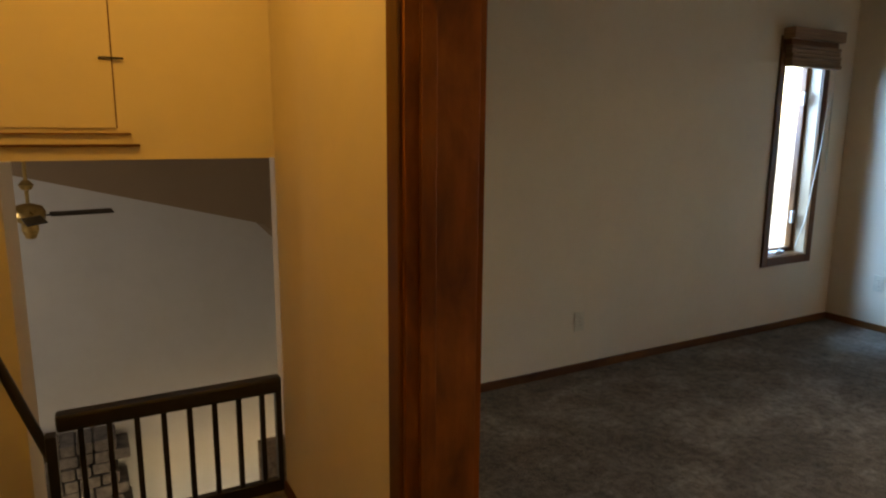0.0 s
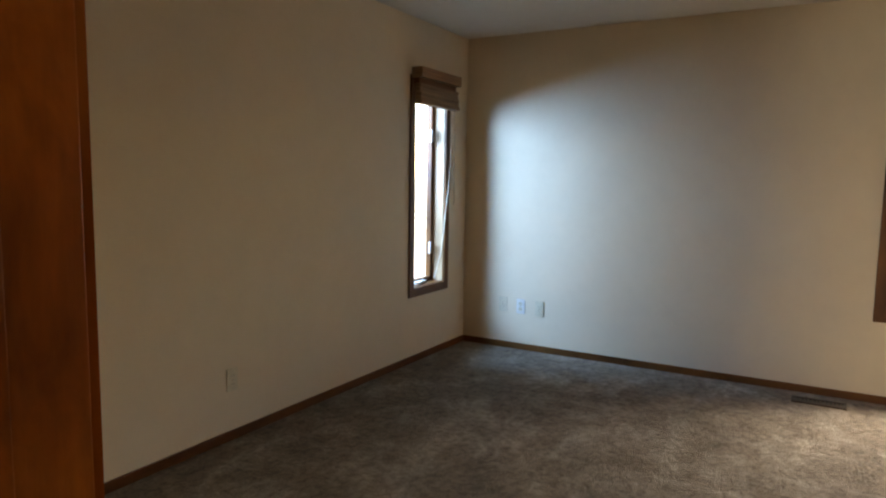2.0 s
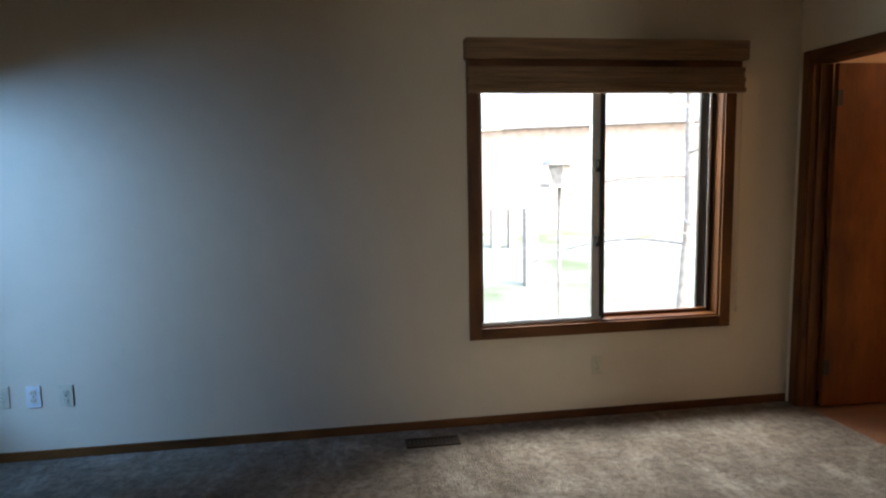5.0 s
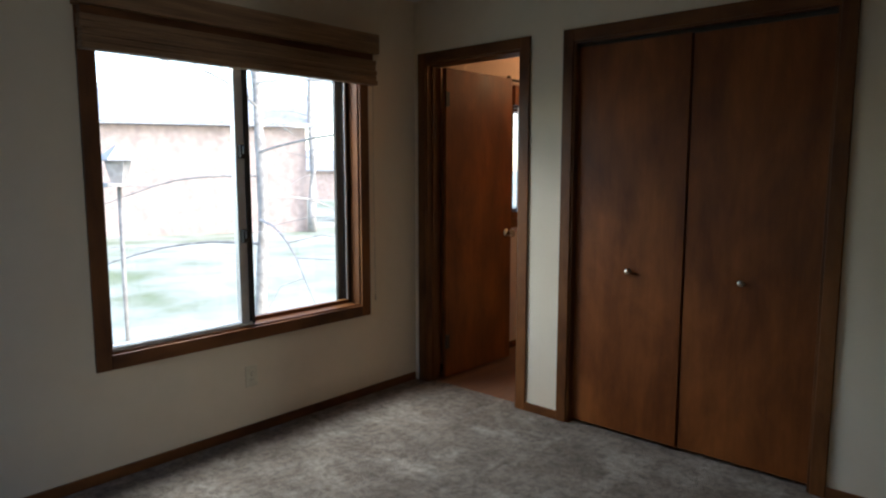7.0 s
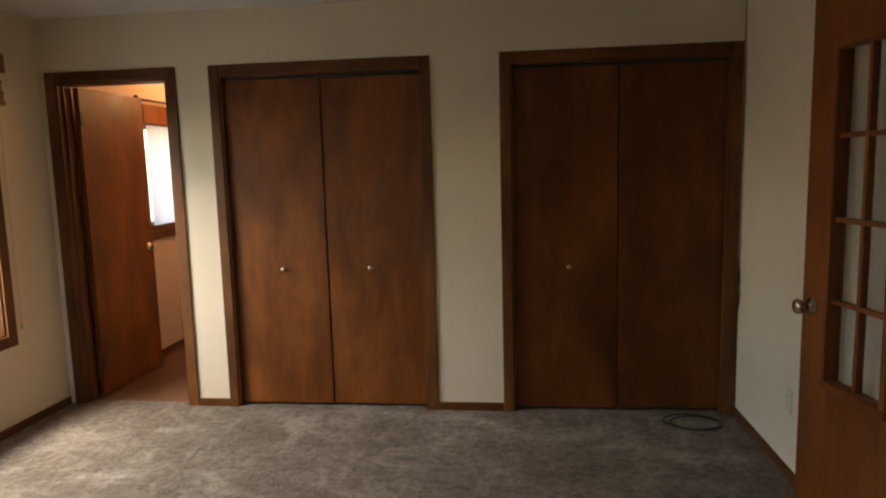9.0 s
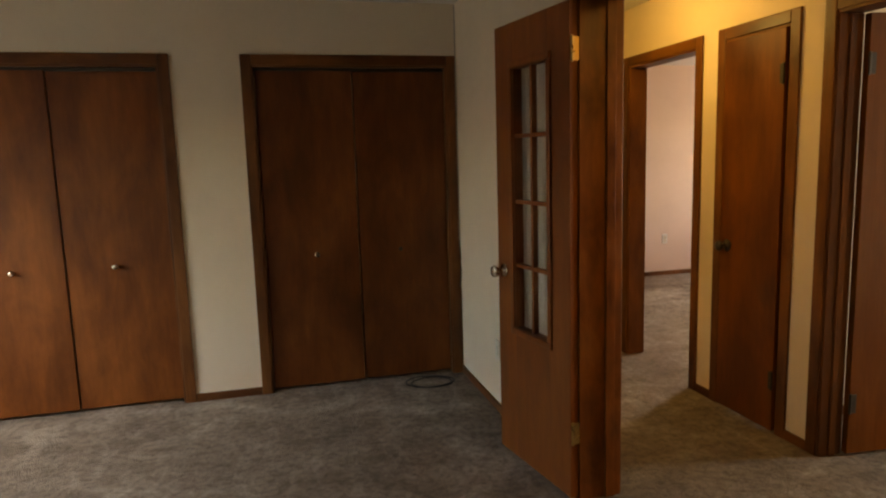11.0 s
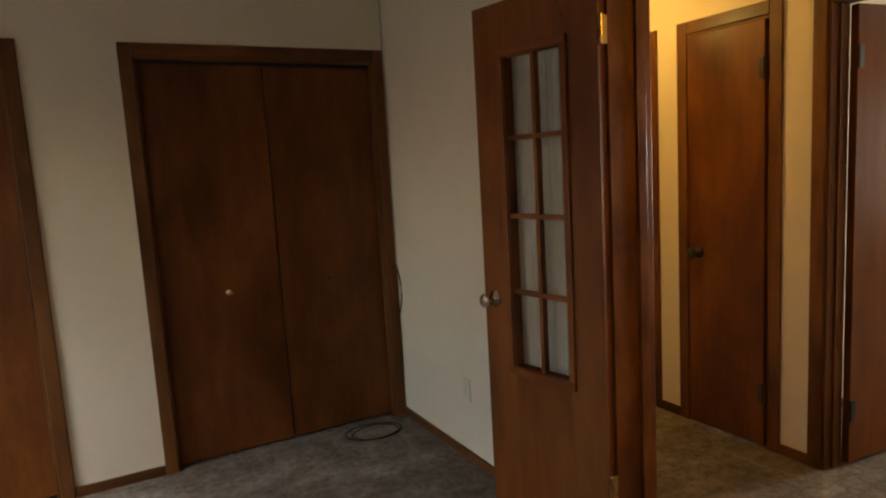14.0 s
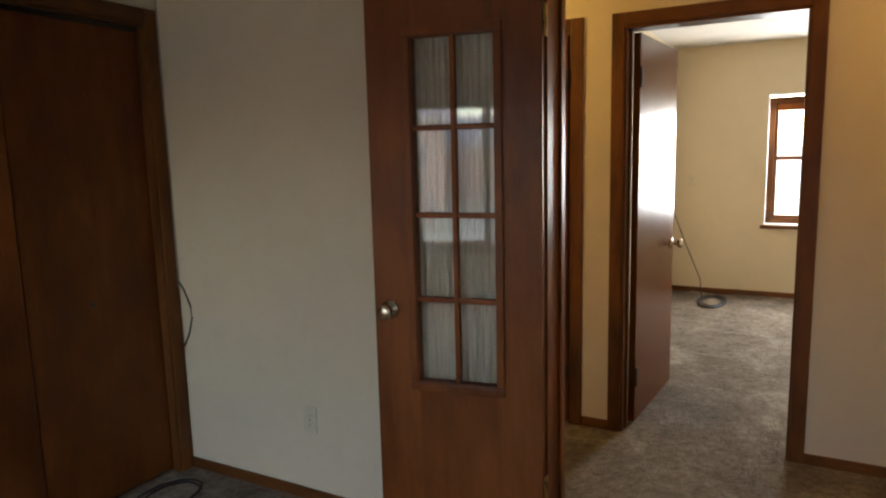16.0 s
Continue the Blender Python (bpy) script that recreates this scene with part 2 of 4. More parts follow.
def tube(bm, pts, radius, steps=8):
    """A round rod along a smooth line."""
    pts = [Vector(p) for p in pts]
    rings = []
    for i, p in enumerate(pts):
        d = (pts[min(i + 1, len(pts) - 1)] - pts[max(i - 1, 0)]).normalized()
        q = d.to_track_quat("Z", "Y")
        r = radius if isinstance(radius, (int, float)) else radius[i]
        rings.append([bm.verts.new(p + q @ Vector((r * math.cos(2 * math.pi * k / steps), r * math.sin(2 * math.pi * k / steps), 0))) for k in range(steps)])
    for a, c in zip(rings, rings[1:]):
        for k in range(steps):
            bm.faces.new((a[k], a[(k + 1) % steps], c[(k + 1) % steps], c[k]))
    bm.faces.new(rings[0][::-1])
    bm.faces.new(rings[-1])


def finish(name, bm, mat, smooth=False):
    bmesh.ops.recalc_face_normals(bm, faces=bm.faces)
    me = bpy.data.meshes.new(name)
    bm.to_mesh(me)
    bm.free()
    me.materials.append(mat)
    if smooth:
        for p in me.polygons:
            p.use_smooth = True
    return new(name, me)


def part(name, bm, mat, parent, label="", smooth=False):
    ob = finish(name, bm, mat, smooth)
    ob.parent = parent
    return tagged(ob, label)


def bpart(name, lo, hi, mat, parent, bevel=0.003, label=""):
    bm = bmesh.new()
    box(bm, lo, hi, bevel)
    return part(name, bm, mat, parent, label)


def thing(name, label, category, m=None, group="", kind=""):
    ob = new(name)
    ob.empty_display_size = 0.1
    if m is not None:
        ob.matrix_world = m
    return tagged(ob, label, category, group, kind)


def solid(name, boxes, mat, label, category, kind="structure", bevel=0.0):
    bm = bmesh.new()
    for lo, hi in boxes:
        box(bm, lo, hi, bevel)
    return tagged(finish(name, bm, mat), label, category, "", kind)


def wall_boxes(axis, face0, face1, a0, a1, z0, z1, holes):
    """Boxes of a wall that runs along an axis, with holes (a, b, low, high) in rising order."""
    out, at = [], a0

    def add(s, e, lo, hi):
        if e - s > 1e-4 and hi - lo > 1e-4:
            out.append(((s, face0, lo), (e, face1, hi)) if axis == "x" else ((face0, s, lo), (face1, e, hi)))
    for s, e, lo, hi in sorted(holes):
        add(at, s, z0, z1)
        add(s, e, z0, lo)
        add(s, e, hi, z1)
        at = e
    add(at, a1, z0, z1)
    return out


H = 2.41            # ceiling
WX = -4.13          # west wall of the bedroom
WXH = -4.31         # its hall side
SY = -4.78          # south wall
HX = -5.365         # hall's far wall
DOOR_H = 2.035
FR0, FR1 = -3.0, -1.58   # double door opening

# ---- structure ----
solid("floor", [((WXH, SY - 0.06, -0.2), (0.0, 0.0, 0.0)), ((HX - 0.06, -7.5, -0.2), (WXH, -0.42, 0.0)), ((-9.2, -7.5, -0.2), (HX - 0.06, -0.3, 0.0)), ((-4.31, -5.6, -0.2), (-0.95, SY - 0.06, 0.0))],
      CARPET, "worn taupe cut-pile carpet with brushed marks", "carpet")
solid("bath_floor", [((-0.95, -7.4, -0.2), (0.0, SY - 0.06, -0.004))], VINYL, "brown wood-look vinyl bathroom floor", "floor")
NW = (-0.785, -0.345, 0.53, 1.97)
EW = (-4.315, -2.855, 0.56, 2.0)
solid("wall_north", wall_boxes("x", 0.0, 0.16, WX - 0.035, 0.16, -1.9, 2.9, [NW]), WALL, "cream painted wall with a narrow window", "wall")
BW = (-6.45, -5.80, 1.06, 1.84)
solid("wall_east", wall_boxes("y", 0.0, 0.16, -7.5, 0.0, -1.9, 2.9, [BW, EW]), WALL, "cream painted wall with a sliding window", "wall")
BD = (-0.825, -0.095, 0.0, DOOR_H)
C1 = (-2.355, -1.145, 0.0, DOOR_H)
C2 = (-4.07, -2.86, 0.0, DOOR_H)
solid("wall_south", wall_boxes("x", SY - 0.12, SY, WX, 0.0, 0.0, H, [C2, C1, BD]), WALL, "cream painted wall around closet doors", "wall")
solid("wall_west", wall_boxes("y", WXH, WX, -7.5, -0.49, -1.9, H, [(FR0 - 0.02, FR1 + 0.02, -0.02, DOOR_H + 0.02)]) + [((WX - 0.035, -0.49, -1.9), (WX, 0.0, H))], WALL, "cream painted wall with double door opening", "wall")
HD1 = (-4.78, -4.02, 0.0, DOOR_H)
HD2 = (-3.77, -3.295, 0.0, DOOR_H)
HD3 = (-3.045, -2.255, 0.0, DOOR_H)
solid("hall_wall_west", wall_boxes("y", HX - 0.12, HX, -7.5, -1.2, 0.0, H, [HD1, HD2, HD3]) + [((-5.62, -1.2, 0.0), (-5.5, -0.3, H))], WALL, "cream hallway wall with three doorways", "wall")
solid("hall_wall_south", [((HX, -5.55, 0.0), (WXH, -5.43, H))], WALL, "cream end wall of the hallway", "wall")
solid("closet_wall", [((-4.13, -5.6, 0.0), (-0.95, -5.5, H)), ((-0.95, -7.4, 0.0), (-0.85, SY - 0.12, H)), ((-2.6, -5.5, 0.0), (-2.5, SY - 0.12, H))], WALL, "plain closet walls behind the doors", "wall")
solid("bath_wall", [((-0.85, -7.5, 0.0), (0.0, -7.4, H))], PINK, "salmon painted bathroom wall", "wall")
solid("bath_wall_lining", wall_boxes("y", -0.012, 0.0, -7.4, SY - 0.125, 0.0, H, [BW]), PINK, "salmon painted bathroom wall", "wall")
solid("ceiling", [((-9.2, -7.5, H), (0.0, 0.0, H + 0.12))], CEIL, "off-white textured ceiling", "ceiling")
# rooms beyond the hall
R3W = (-2.54, -1.84, 0.70, 1.93)
# the second opening is unseen, added for the side room's fill lamp
solid("far_room_wall", wall_boxes("y", -9.25, -9.07, -7.5, -0.3, 0.0, H, [R3W, (-6.9, -5.9, 0.8, 2.0)]) + [((-9.07, -3.53, 0.0), (HX - 0.12, -3.41, H)), ((-9.07, -0.4, 0.0), (HX - 0.12, -0.3, H))],
      PEACH, "peach painted walls of the far bedroom", "wall")
solid("side_room_wall", [((-9.07, -7.5, 0.0), (HX - 0.12, -7.4, H)), ((-9.07, -3.60, 0.0), (HX - 0.12, -3.53, H))], PINK, "pale salmon walls of the side bedroom", "wall")

# ---- baseboards ----


def baseboard(spans, mat):
    for lo, hi in spans:
        bm = bmesh.new()
        box(bm, lo, hi, 0.004)
        tagged(finish("baseboard", bm, mat), "dark stained low wooden baseboard", "baseboard", "baseboards", "structure")


BH, BT = 0.05, 0.012
baseboard([((WX + BT, -BT, 0), (0, 0, BH)), ((C1[1] + 0.056, SY, 0), (BD[0] - 0.056, SY + BT, BH)), ((C2[1] + 0.056, SY, 0), (C1[0] - 0.056, SY + BT, BH)), ((-9.07 + BT, -7.4, 0), (HX - 0.12, -7.4 + BT, BH)), ((-9.07 + BT, -3.41, 0), (HX - 0.2, -3.41 + BT, BH))], TRIM_X)
baseboard([((-BT, SY + 0.012, 0), (0, -BT, BH)), ((WX, SY + 0.012, 0), (WX + BT, FR0 - 0.08, BH)), ((WX, FR1 + 0.08, 0), (WX + BT, -BT, BH)), ((HX, HD1[1] + 0.056, 0), (HX + BT, HD2[0] - 0.056, BH)), ((HX, HD2[1] + 0.056, 0), (HX + BT, HD3[0] - 0.056, BH)), ((HX, HD3[1] + 0.056, 0), (HX + BT, -1.2, BH)),
           ((WXH - BT, FR1 + 0.08, 0), (WXH, -0.49, BH)), ((-9.07, -3.41, 0), (-9.07 + BT, -0.4, BH)), ((-0.024, -7.4, 0), (-0.012, -4.95, BH))], TRIM_Y)

# ---- doors ----


def trim_set(door, axis, s, e, top, face_a, face_b, sides, width=0.062, jamb_mat=None, thick=0.014):
    """Jambs through the wall and casings on the wall faces of an opening."""
    along = TRIM_X if axis == "x" else TRIM_Y
    jm = jamb_mat or TRIM
    tj = 0.018

    def put(name, a0, a1, f0, f1, z0, z1, mat, bevel=0.003):
        lo, hi = ((a0, f0, z0), (a1, f1, z1)) if axis == "x" else ((f0, a0, z0), (f1, a1, z1))
        return bpart(name, lo, hi, mat, door, bevel)
    f0, f1 = min(face_a, face_b) - 0.004, max(face_a, face_b) + 0.004
    put("jamb", s, s + tj, f0, f1, 0.0, top - tj, jm)
    put("jamb", e - tj, e, f0, f1, 0.0, top - tj, jm)
    put("head_jamb", s, e, f0, f1, top - tj, top, along)
    for f, d in sides:
        g0, g1 = (f, f + d * thick)
        put("casing", s - width + 0.006, s + 0.006, g0, g1, 0.0, top + width - 0.006, TRIM, 0.005)
        put("casing", e - 0.006, e + width - 0.006, g0, g1, 0.0, top + width - 0.006, TRIM, 0.005)
        put("head_casing", s + 0.0062, e - 0.0062, g0, g1 - d * 0.001, top - 0.006, top + width - 0.006, along, 0.005)


KNOB = [(0.0, 0.0), (0.032, 0.0), (0.033, 0.004), (0.026, 0.009), (0.012, 0.012), (0.011, 0.03), (0.018, 0.036), (0.027, 0.045), (0.029, 0.054), (0.025, 0.063), (0.014, 0.068), (0.0, 0.069)]
PULL = [(0.0, 0.0), (0.009, 0.0), (0.008, 0.01), (0.012, 0.015), (0.0175, 0.021), (0.017, 0.027), (0.01, 0.032), (0.0, 0.033)]


def knob(parent, at, direction, profile=KNOB, mat=STEEL, scale=1.0, name="knob", label="round metal knob"):
    bm = bmesh.new()
    q = Vector(direction).to_track_quat("Z", "Y").to_matrix().to_4x4()
    lathe(bm, [(r * scale, h * scale) for r, h in profile], Matrix.Translation(at) @ q)
    return part(name, bm, mat, parent, label, True)


def hinge(parent, at, z, m_plate, axis_vec, mat=BRASS):
    """A butt hinge: a leaf plate with a knuckle."""
    bm = bmesh.new()
    d = Vector(axis_vec)
    p = Vector((at[0], at[1], z))
    n = Vector((-d.y, d.x, 0))
    a, c = p - n * 0.0015, p + d * m_plate + n * 0.0015
    box(bm, (min(a.x, c.x) - 5e-4, min(a.y, c.y) - 5e-4, z - 0.045), (max(a.x, c.x) + 5e-4, max(a.y, c.y) + 5e-4, z + 0.045))
    lathe(bm, [(0.0, -0.05), (0.004, -0.05), (0.0065, -0.046), (0.0065, 0.046), (0.004, 0.05), (0.0, 0.05)], Matrix.Translation(p), 10)
    return part("hinge", bm, mat, parent, "small metal butt hinge")


def flush_leaf(parent, w, t, h0, h1, mat, name="leaf", label="flat stained wood veneer panel"):
    bm = bmesh.new()
    box(bm, (0, -t, h0), (w, 0, h1), 0.0025)
    return part(name, bm, mat, parent, label)


# closet doors
for name, hole, knobs, tilt in (("door_1", C1, (True, True), 0.0), ("door_2", C2, (True, False), 0.0)):
    fr = thing(name, "dark stained wood frame of a closet", "door frame", kind="structure")
    trim_set(fr, "x", hole[0], hole[1], DOOR_H, SY - 0.12, SY, [(SY, 1)])
    bpart("track", (hole[0] + 0.02, SY - 0.06, DOOR_H - 0.04), (hole[1] - 0.02, SY - 0.03, DOOR_H - 0.019), DARKMETAL, fr)
    mid = (hole[0] + hole[1]) / 2
    w = (hole[1] - hole[0]) / 2 - 0.024
    for k in (0, 1):
        x = hole[0] + 0.021 if k == 0 else mid + 0.003
        y = SY - 0.028 if k else SY - 0.036
        has = knobs[1 - k]
        d = thing("closet_door", ("flat brown stained veneer closet door" if name == "door_1" else "flat darker brown veneer closet door") + (" with a small round pull" if has else " with its pull missing"), "closet door", pose(x, y, 0), "closet doors")
        flush_leaf(d, w, 0.032, 0.018, DOOR_H - 0.035, DOOR if name == "door_1" else DOOR_DARK, "panel")
        kx = w / 2 + (0.025 if k == 0 else -0.02)
        if has:
            knob(d, (kx, 0, 0.868), (0, 1, 0), PULL, name="pull", label="small round brass pull")
        else:
            knob(d, (kx, 0, 0.868), (0, 1, 0), [(0.0, 0.0), (0.013, 0.0), (0.012, 0.0015), (0.0, 0.0016)], DARKMETAL, name="pull_mark", label="dark ring where a pull was")

# bathroom door, open inwards
fr = thing("door_3", "dark stained wood door frame to the bathroom", "door frame", kind="structure")
trim_set(fr, "x", BD[0], BD[1], DOOR_H, SY - 0.12, SY, [(SY, 1)])
bpart("door_stop", (BD[1] - 0.03, SY - 0.075, 0.0), (BD[1] - 0.0185, SY - 0.035, DOOR_H - 0.02), TRIM, fr)
leaf = thing("bathroom_door", "flat reddish veneer bathroom door standing open", "door", pose(BD[1] - 0.03, SY - 0.122, 0, 0, 0, -91))
flush_leaf(leaf, 0.69, 0.035, 0.012, DOOR_H - 0.022, DOOR)
knob(leaf, (0.63, -0.035, 0.93), (0, -1, 0))
knob(leaf, (0.63, 0.0, 0.93), (0, 1, 0))
hinge(leaf, (0.0, -0.036, 0), 1.82, 0.03, (1, 0, 0), DARKMETAL)
hinge(leaf, (0.0, -0.036, 0), 0.25, 0.03, (1, 0, 0), DARKMETAL)

# double french door
fr = thing("door_4", "knotty cedar frame of a double door", "door frame", kind="structure")
trim_set(fr, "y", FR0 - 0.018, FR1 + 0.018, DOOR_H + 0.018, WXH, WX, [(WXH, -1), (WX, 1)], jamb_mat=CEDAR)
for y, d in ((FR0, 1), (FR1, -1)):
    bpart("door_stop", (WXH + 0.03, y, 0.0), (WXH + 0.07, y + d * 0.011, DOOR_H), CEDAR, fr)


def french_leaf(m, s, label):
    """A narrow french door; s is the side (+1 or -1 of local y) that looks into the room when open."""
    d = thing("french_door", label, "door", m, "double french doors")
    w, t, h0, h1 = 0.60, 0.036, 0.016, DOOR_H - 0.004
    px0, px1, pz0, pz1 = 0.158, 0.437, 0.655, 1.83
    for nm, lo, hi in (("stile", (0, h0), (px0, h1)), ("stile", (px1, h0), (w, h1)), ("top_rail", (px0, pz1), (px1, h1)), ("bottom_rail", (px0, h0), (px1, pz0))):
        bpart(nm, (lo[0], -t / 2, lo[1]), (hi[0], t / 2, hi[1]), FRENCH, d, 0.0008)
    # moulding round the lights, on both faces
    for side in (1, -1):
        y0, y1 = side * t / 2, side * (t / 2 + 0.012)
        for lo, hi in (((px0 - 0.03, pz1 + 0.002), (px1 + 0.03, pz1 + 0.032)), ((px0 - 0.03, pz0 - 0.032), (px1 + 0.03, pz0 - 0.002)), ((px0 - 0.03, pz0 - 0.0018), (px0 - 0.002, pz1 + 0.0018)), ((px1 + 0.002, pz0 - 0.0018), (px1 + 0.03, pz1 + 0.0018))):
            bpart("moulding", (lo[0], y0, lo[1]), (hi[0], y1, hi[1]), FRENCH, d, 0.005)
    mid = (px0 + px1) / 2
    bpart("muntin", (mid - 0.009, -0.014, pz0), (mid + 0.009, 0.014, pz1), FRENCH, d, 0.004)
    rows = [pz0 + (pz1 - pz0) * k / 4 for k in range(5)]
    for z in rows[1:4]:
        bpart("muntin", (px0, -0.0135, z - 0.009), (mid - 0.0085, 0.0135, z + 0.009), FRENCH, d, 0.004)
        bpart("muntin", (mid + 0.0085, -0.0135, z - 0.009), (px1, 0.0135, z + 0.009), FRENCH, d, 0.004)
    for k in range(4):
        for a, c in ((px0, mid), (mid, px1)):
            p = bpart("pane", (a + 0.002, -0.0015, rows[k] + 0.003), (c - 0.002, 0.0015, rows[k + 1] - 0.003), GLASS, d, 0.0, "clear glass pane")
            p.visible_shadow = False
    # gathered curtain on the back
    bm = bmesh.new()
    n, rws = 90, 8
    grid = []
    for i in range(n + 1):
        u = i / n
        col = []
        for j in range(rws + 1):
            v = j / rws
            pinch = 1.0 - 0.02 * math.sin(math.pi * v)
            x = mid + (u - 0.5) * (px1 - px0 + 0.07) * pinch
            wob = 0.005 * math.sin(u * 95 + 1.3 * math.sin(u * 17)) + 0.003 * math.sin(u * 41 + v * 2)
            col.append(bm.verts.new((x, -s * (t / 2 + 0.026) + wob, pz0 - 0.045 + v * (pz1 - pz0 + 0.09))))
        grid.append(col)
    for i in range(n):
        for j in range(rws):
            bm.faces.new((grid[i][j], grid[i + 1][j], grid[i + 1][j + 1], grid[i][j + 1]))
    part("curtain", bm, CURTAIN, d, "gathered cream sheer curtain", True)
    for z in (pz0 - 0.03, pz1 + 0.03):
        bm = bmesh.new()
        tube(bm, [(px0 - 0.045, -s * (t / 2 + 0.026), z), (px1 + 0.045, -s * (t / 2 + 0.026), z)], 0.004)
        part("curtain_rod", bm, BRASS, d, "thin brass curtain rod")
    knob(d, (w - 0.06, s * t / 2, 0.91), (0, s, 0), label="round dull brass doorknob")
    knob(d, (w - 0.06, -s * t / 2, 0.91), (0, -s, 0), scale=0.75, label="round dull brass doorknob")
    for z in (1.85, 0.30):
        hinge(d, (-0.008, s * 0.012), z, 0.03, (0, -s, 0))
    return d


french_leaf(pose(-4.105, FR0 - 0.006, 0, 0, 0, -80.5), 1, "brown french door with eight curtained lights, open")
french_leaf(pose(-4.125, FR1 + 0.012, 0, 0, 0, 73), -1, "brown french door folded back beside the wall")

# hallway doors
fr = thing("door_5", "dark stained wood frame of an open doorway", "door frame", kind="structure")
trim_set(fr, "y", HD1[0], HD1[1], DOOR_H, HX - 0.12, HX, [(HX, 1), (HX - 0.12, -1)])
fr = thing("door_6", "dark stained frame of a narrow closet", "door frame", kind="structure")
trim_set(fr, "y", HD2[0], HD2[1], DOOR_H, HX - 0.12, HX, [(HX, 1)])
leaf = thing("hall_closet_door", "flat dark brown narrow hall closet door, shut", "door", pose(HX - 0.012, HD2[0] + 0.021, 0, 0, 0, 90))
flush_leaf(leaf, HD2[1] - HD2[0] - 0.042, 0.035, 0.014, DOOR_H - 0.022, DOOR_DARK)
for ch in leaf.children:
    ch.matrix_basis = pose(0, 0.035 - 0.035, 0)
knob(leaf, (0.06, -0.035, 0.93), (0, -1, 0), mat=DARKMETAL, label="round dark bronze doorknob")
hinge(leaf, (HD2[1] - HD2[0] - 0.044, -0.04, 0), 1.80, 0.02, (-1, 0, 0), DARKMETAL)
hinge(leaf, (HD2[1] - HD2[0] - 0.044, -0.04, 0), 0.28, 0.02, (-1, 0, 0), DARKMETAL)
fr = thing("door_7", "dark stained wood door frame to a bedroom", "door frame", kind="structure")
trim_set(fr, "y", HD3[0], HD3[1], DOOR_H, HX - 0.12, HX, [(HX, 1), (HX - 0.12, -1)])
bpart("door_stop", (HX - 0.08, HD3[0] + 0.0185, 0), (HX - 0.045, HD3[0] + 0.029, DOOR_H - 0.02), TRIM, fr)
leaf = thing("bedroom_door", "flat glossy brown veneer bedroom door standing open", "door", pose(HX - 0.124, HD3[0] + 0.02, 0, 0, 0, 175.5))
flush_leaf(leaf, 0.755, 0.035, 0.014, DOOR_H - 0.022, GLOSSY)
for ch in leaf.children:
    ch.matrix_basis = pose(0, 0.0, 0)
knob(leaf, (0.70, -0.035, 0.885), (0, -1, 0))
knob(leaf, (0.70, 0.0, 0.885), (0, 1, 0))
hinge(leaf, (0.0, -0.04, 0), 1.80, 0.03, (1, 0, 0), DARKMETAL)
hinge(leaf, (0.0, -0.04, 0), 0.26, 0.03, (1, 0, 0), DARKMETAL)

# ---- windows ----


def shade(name, label, m, w, top):
    """A woven-wood roman shade pulled up; local x along the wall, y into the room, z from its bottom."""
    d = thing(name, label, "window shade", m, "woven shades")
    bm = bmesh.new()
    box(bm, (0, 0.0, 0.178), (w, 0.085, top), 0.004)
    part("valance", bm, WOVEN, d, "woven wood valance")
    bpart("headrail", (0.02, 0.004, 0.13), (w - 0.02, 0.05, 0.1775), TRIM_X, d)
    for k in range(5):
        z0 = 0.002 + k * 0.028
        y1 = 0.078 - 0.004 * (k % 2) - 0.003 * k
        bpart("fold", (0.008 + 0.003 * (k % 2), 0.02, z0), (w - 0.008 - 0.002 * (k % 3), y1, z0 + 0.0275), WOVEN, d, 0.006, "folded woven wood slats" if k == 0 else "")
    return d


# narrow casement in the north wall
w1 = thing("window_1", "narrow casement window in stained wood", "window", kind="structure")
x0, x1, z0, z1 = NW


def frame_ring(parent, axis, a0, a1, z0, z1, f0, f1, wd, mat_up, mat_al, name, bevel=0.004, wd_low=None):
    wl = wd if wd_low is None else wd_low

    def put(p0, p1, q0, q1, mat):
        lo, hi = ((p0, f0, q0), (p1, f1, q1)) if axis == "x" else ((f0, p0, q0), (f1, p1, q1))
        return bpart(name, lo, hi, mat, parent, bevel)
    put(a0, a0 + wd, z0, z1, mat_up)
    put(a1 - wd, a1, z0, z1, mat_up)
    put(a0 + wd, a1 - wd, z0, z0 + wl, mat_al)
    put(a0 + wd, a1 - wd, z1 - wd, z1, mat_al)


frame_ring(w1, "x", x0 - 0.055, x1 + 0.055, z0 - 0.055, z1 + 0.055, -0.014, 0.0, 0.062, TRIM, TRIM_X, "casing")
TANWOOD = wood("pale_worn_pine", (0.3, 0.18, 0.1), (0.42, 0.27, 0.16), (0.5, 0.34, 0.22), 0.5)
frame_ring(w1, "x", x0, x1, z0, z1, 0.0, 0.155, 0.012, TANWOOD, TRIM_X, "window_frame")
frame_ring(w1, "x", x0 + 0.0122, x1 - 0.0122, z0 + 0.0122, z1 - 0.0122, 0.09, 0.13, 0.032, TRIM, TRIM_X, "sash")
p = bpart("pane", (x0 + 0.044, 0.108, z0 + 0.044), (x1 - 0.044, 0.112, z1 - 0.044), GLASS, w1, 0.0, "clear glass pane")
p.visible_shadow = False
bm = bmesh.new()
box(bm, (x0 + 0.14, 0.04, z0 + 0.012), (x0 + 0.27, 0.08, z0 + 0.032), 0.006)
tube(bm, [(x0 + 0.2, 0.045, z0 + 0.03), (x0 + 0.19, 0.025, z0 + 0.045), (x0 + 0.13, 0.02, z0 + 0.03)], 0.007)
part("crank", bm, WHITEP, w1, "white metal casement crank")
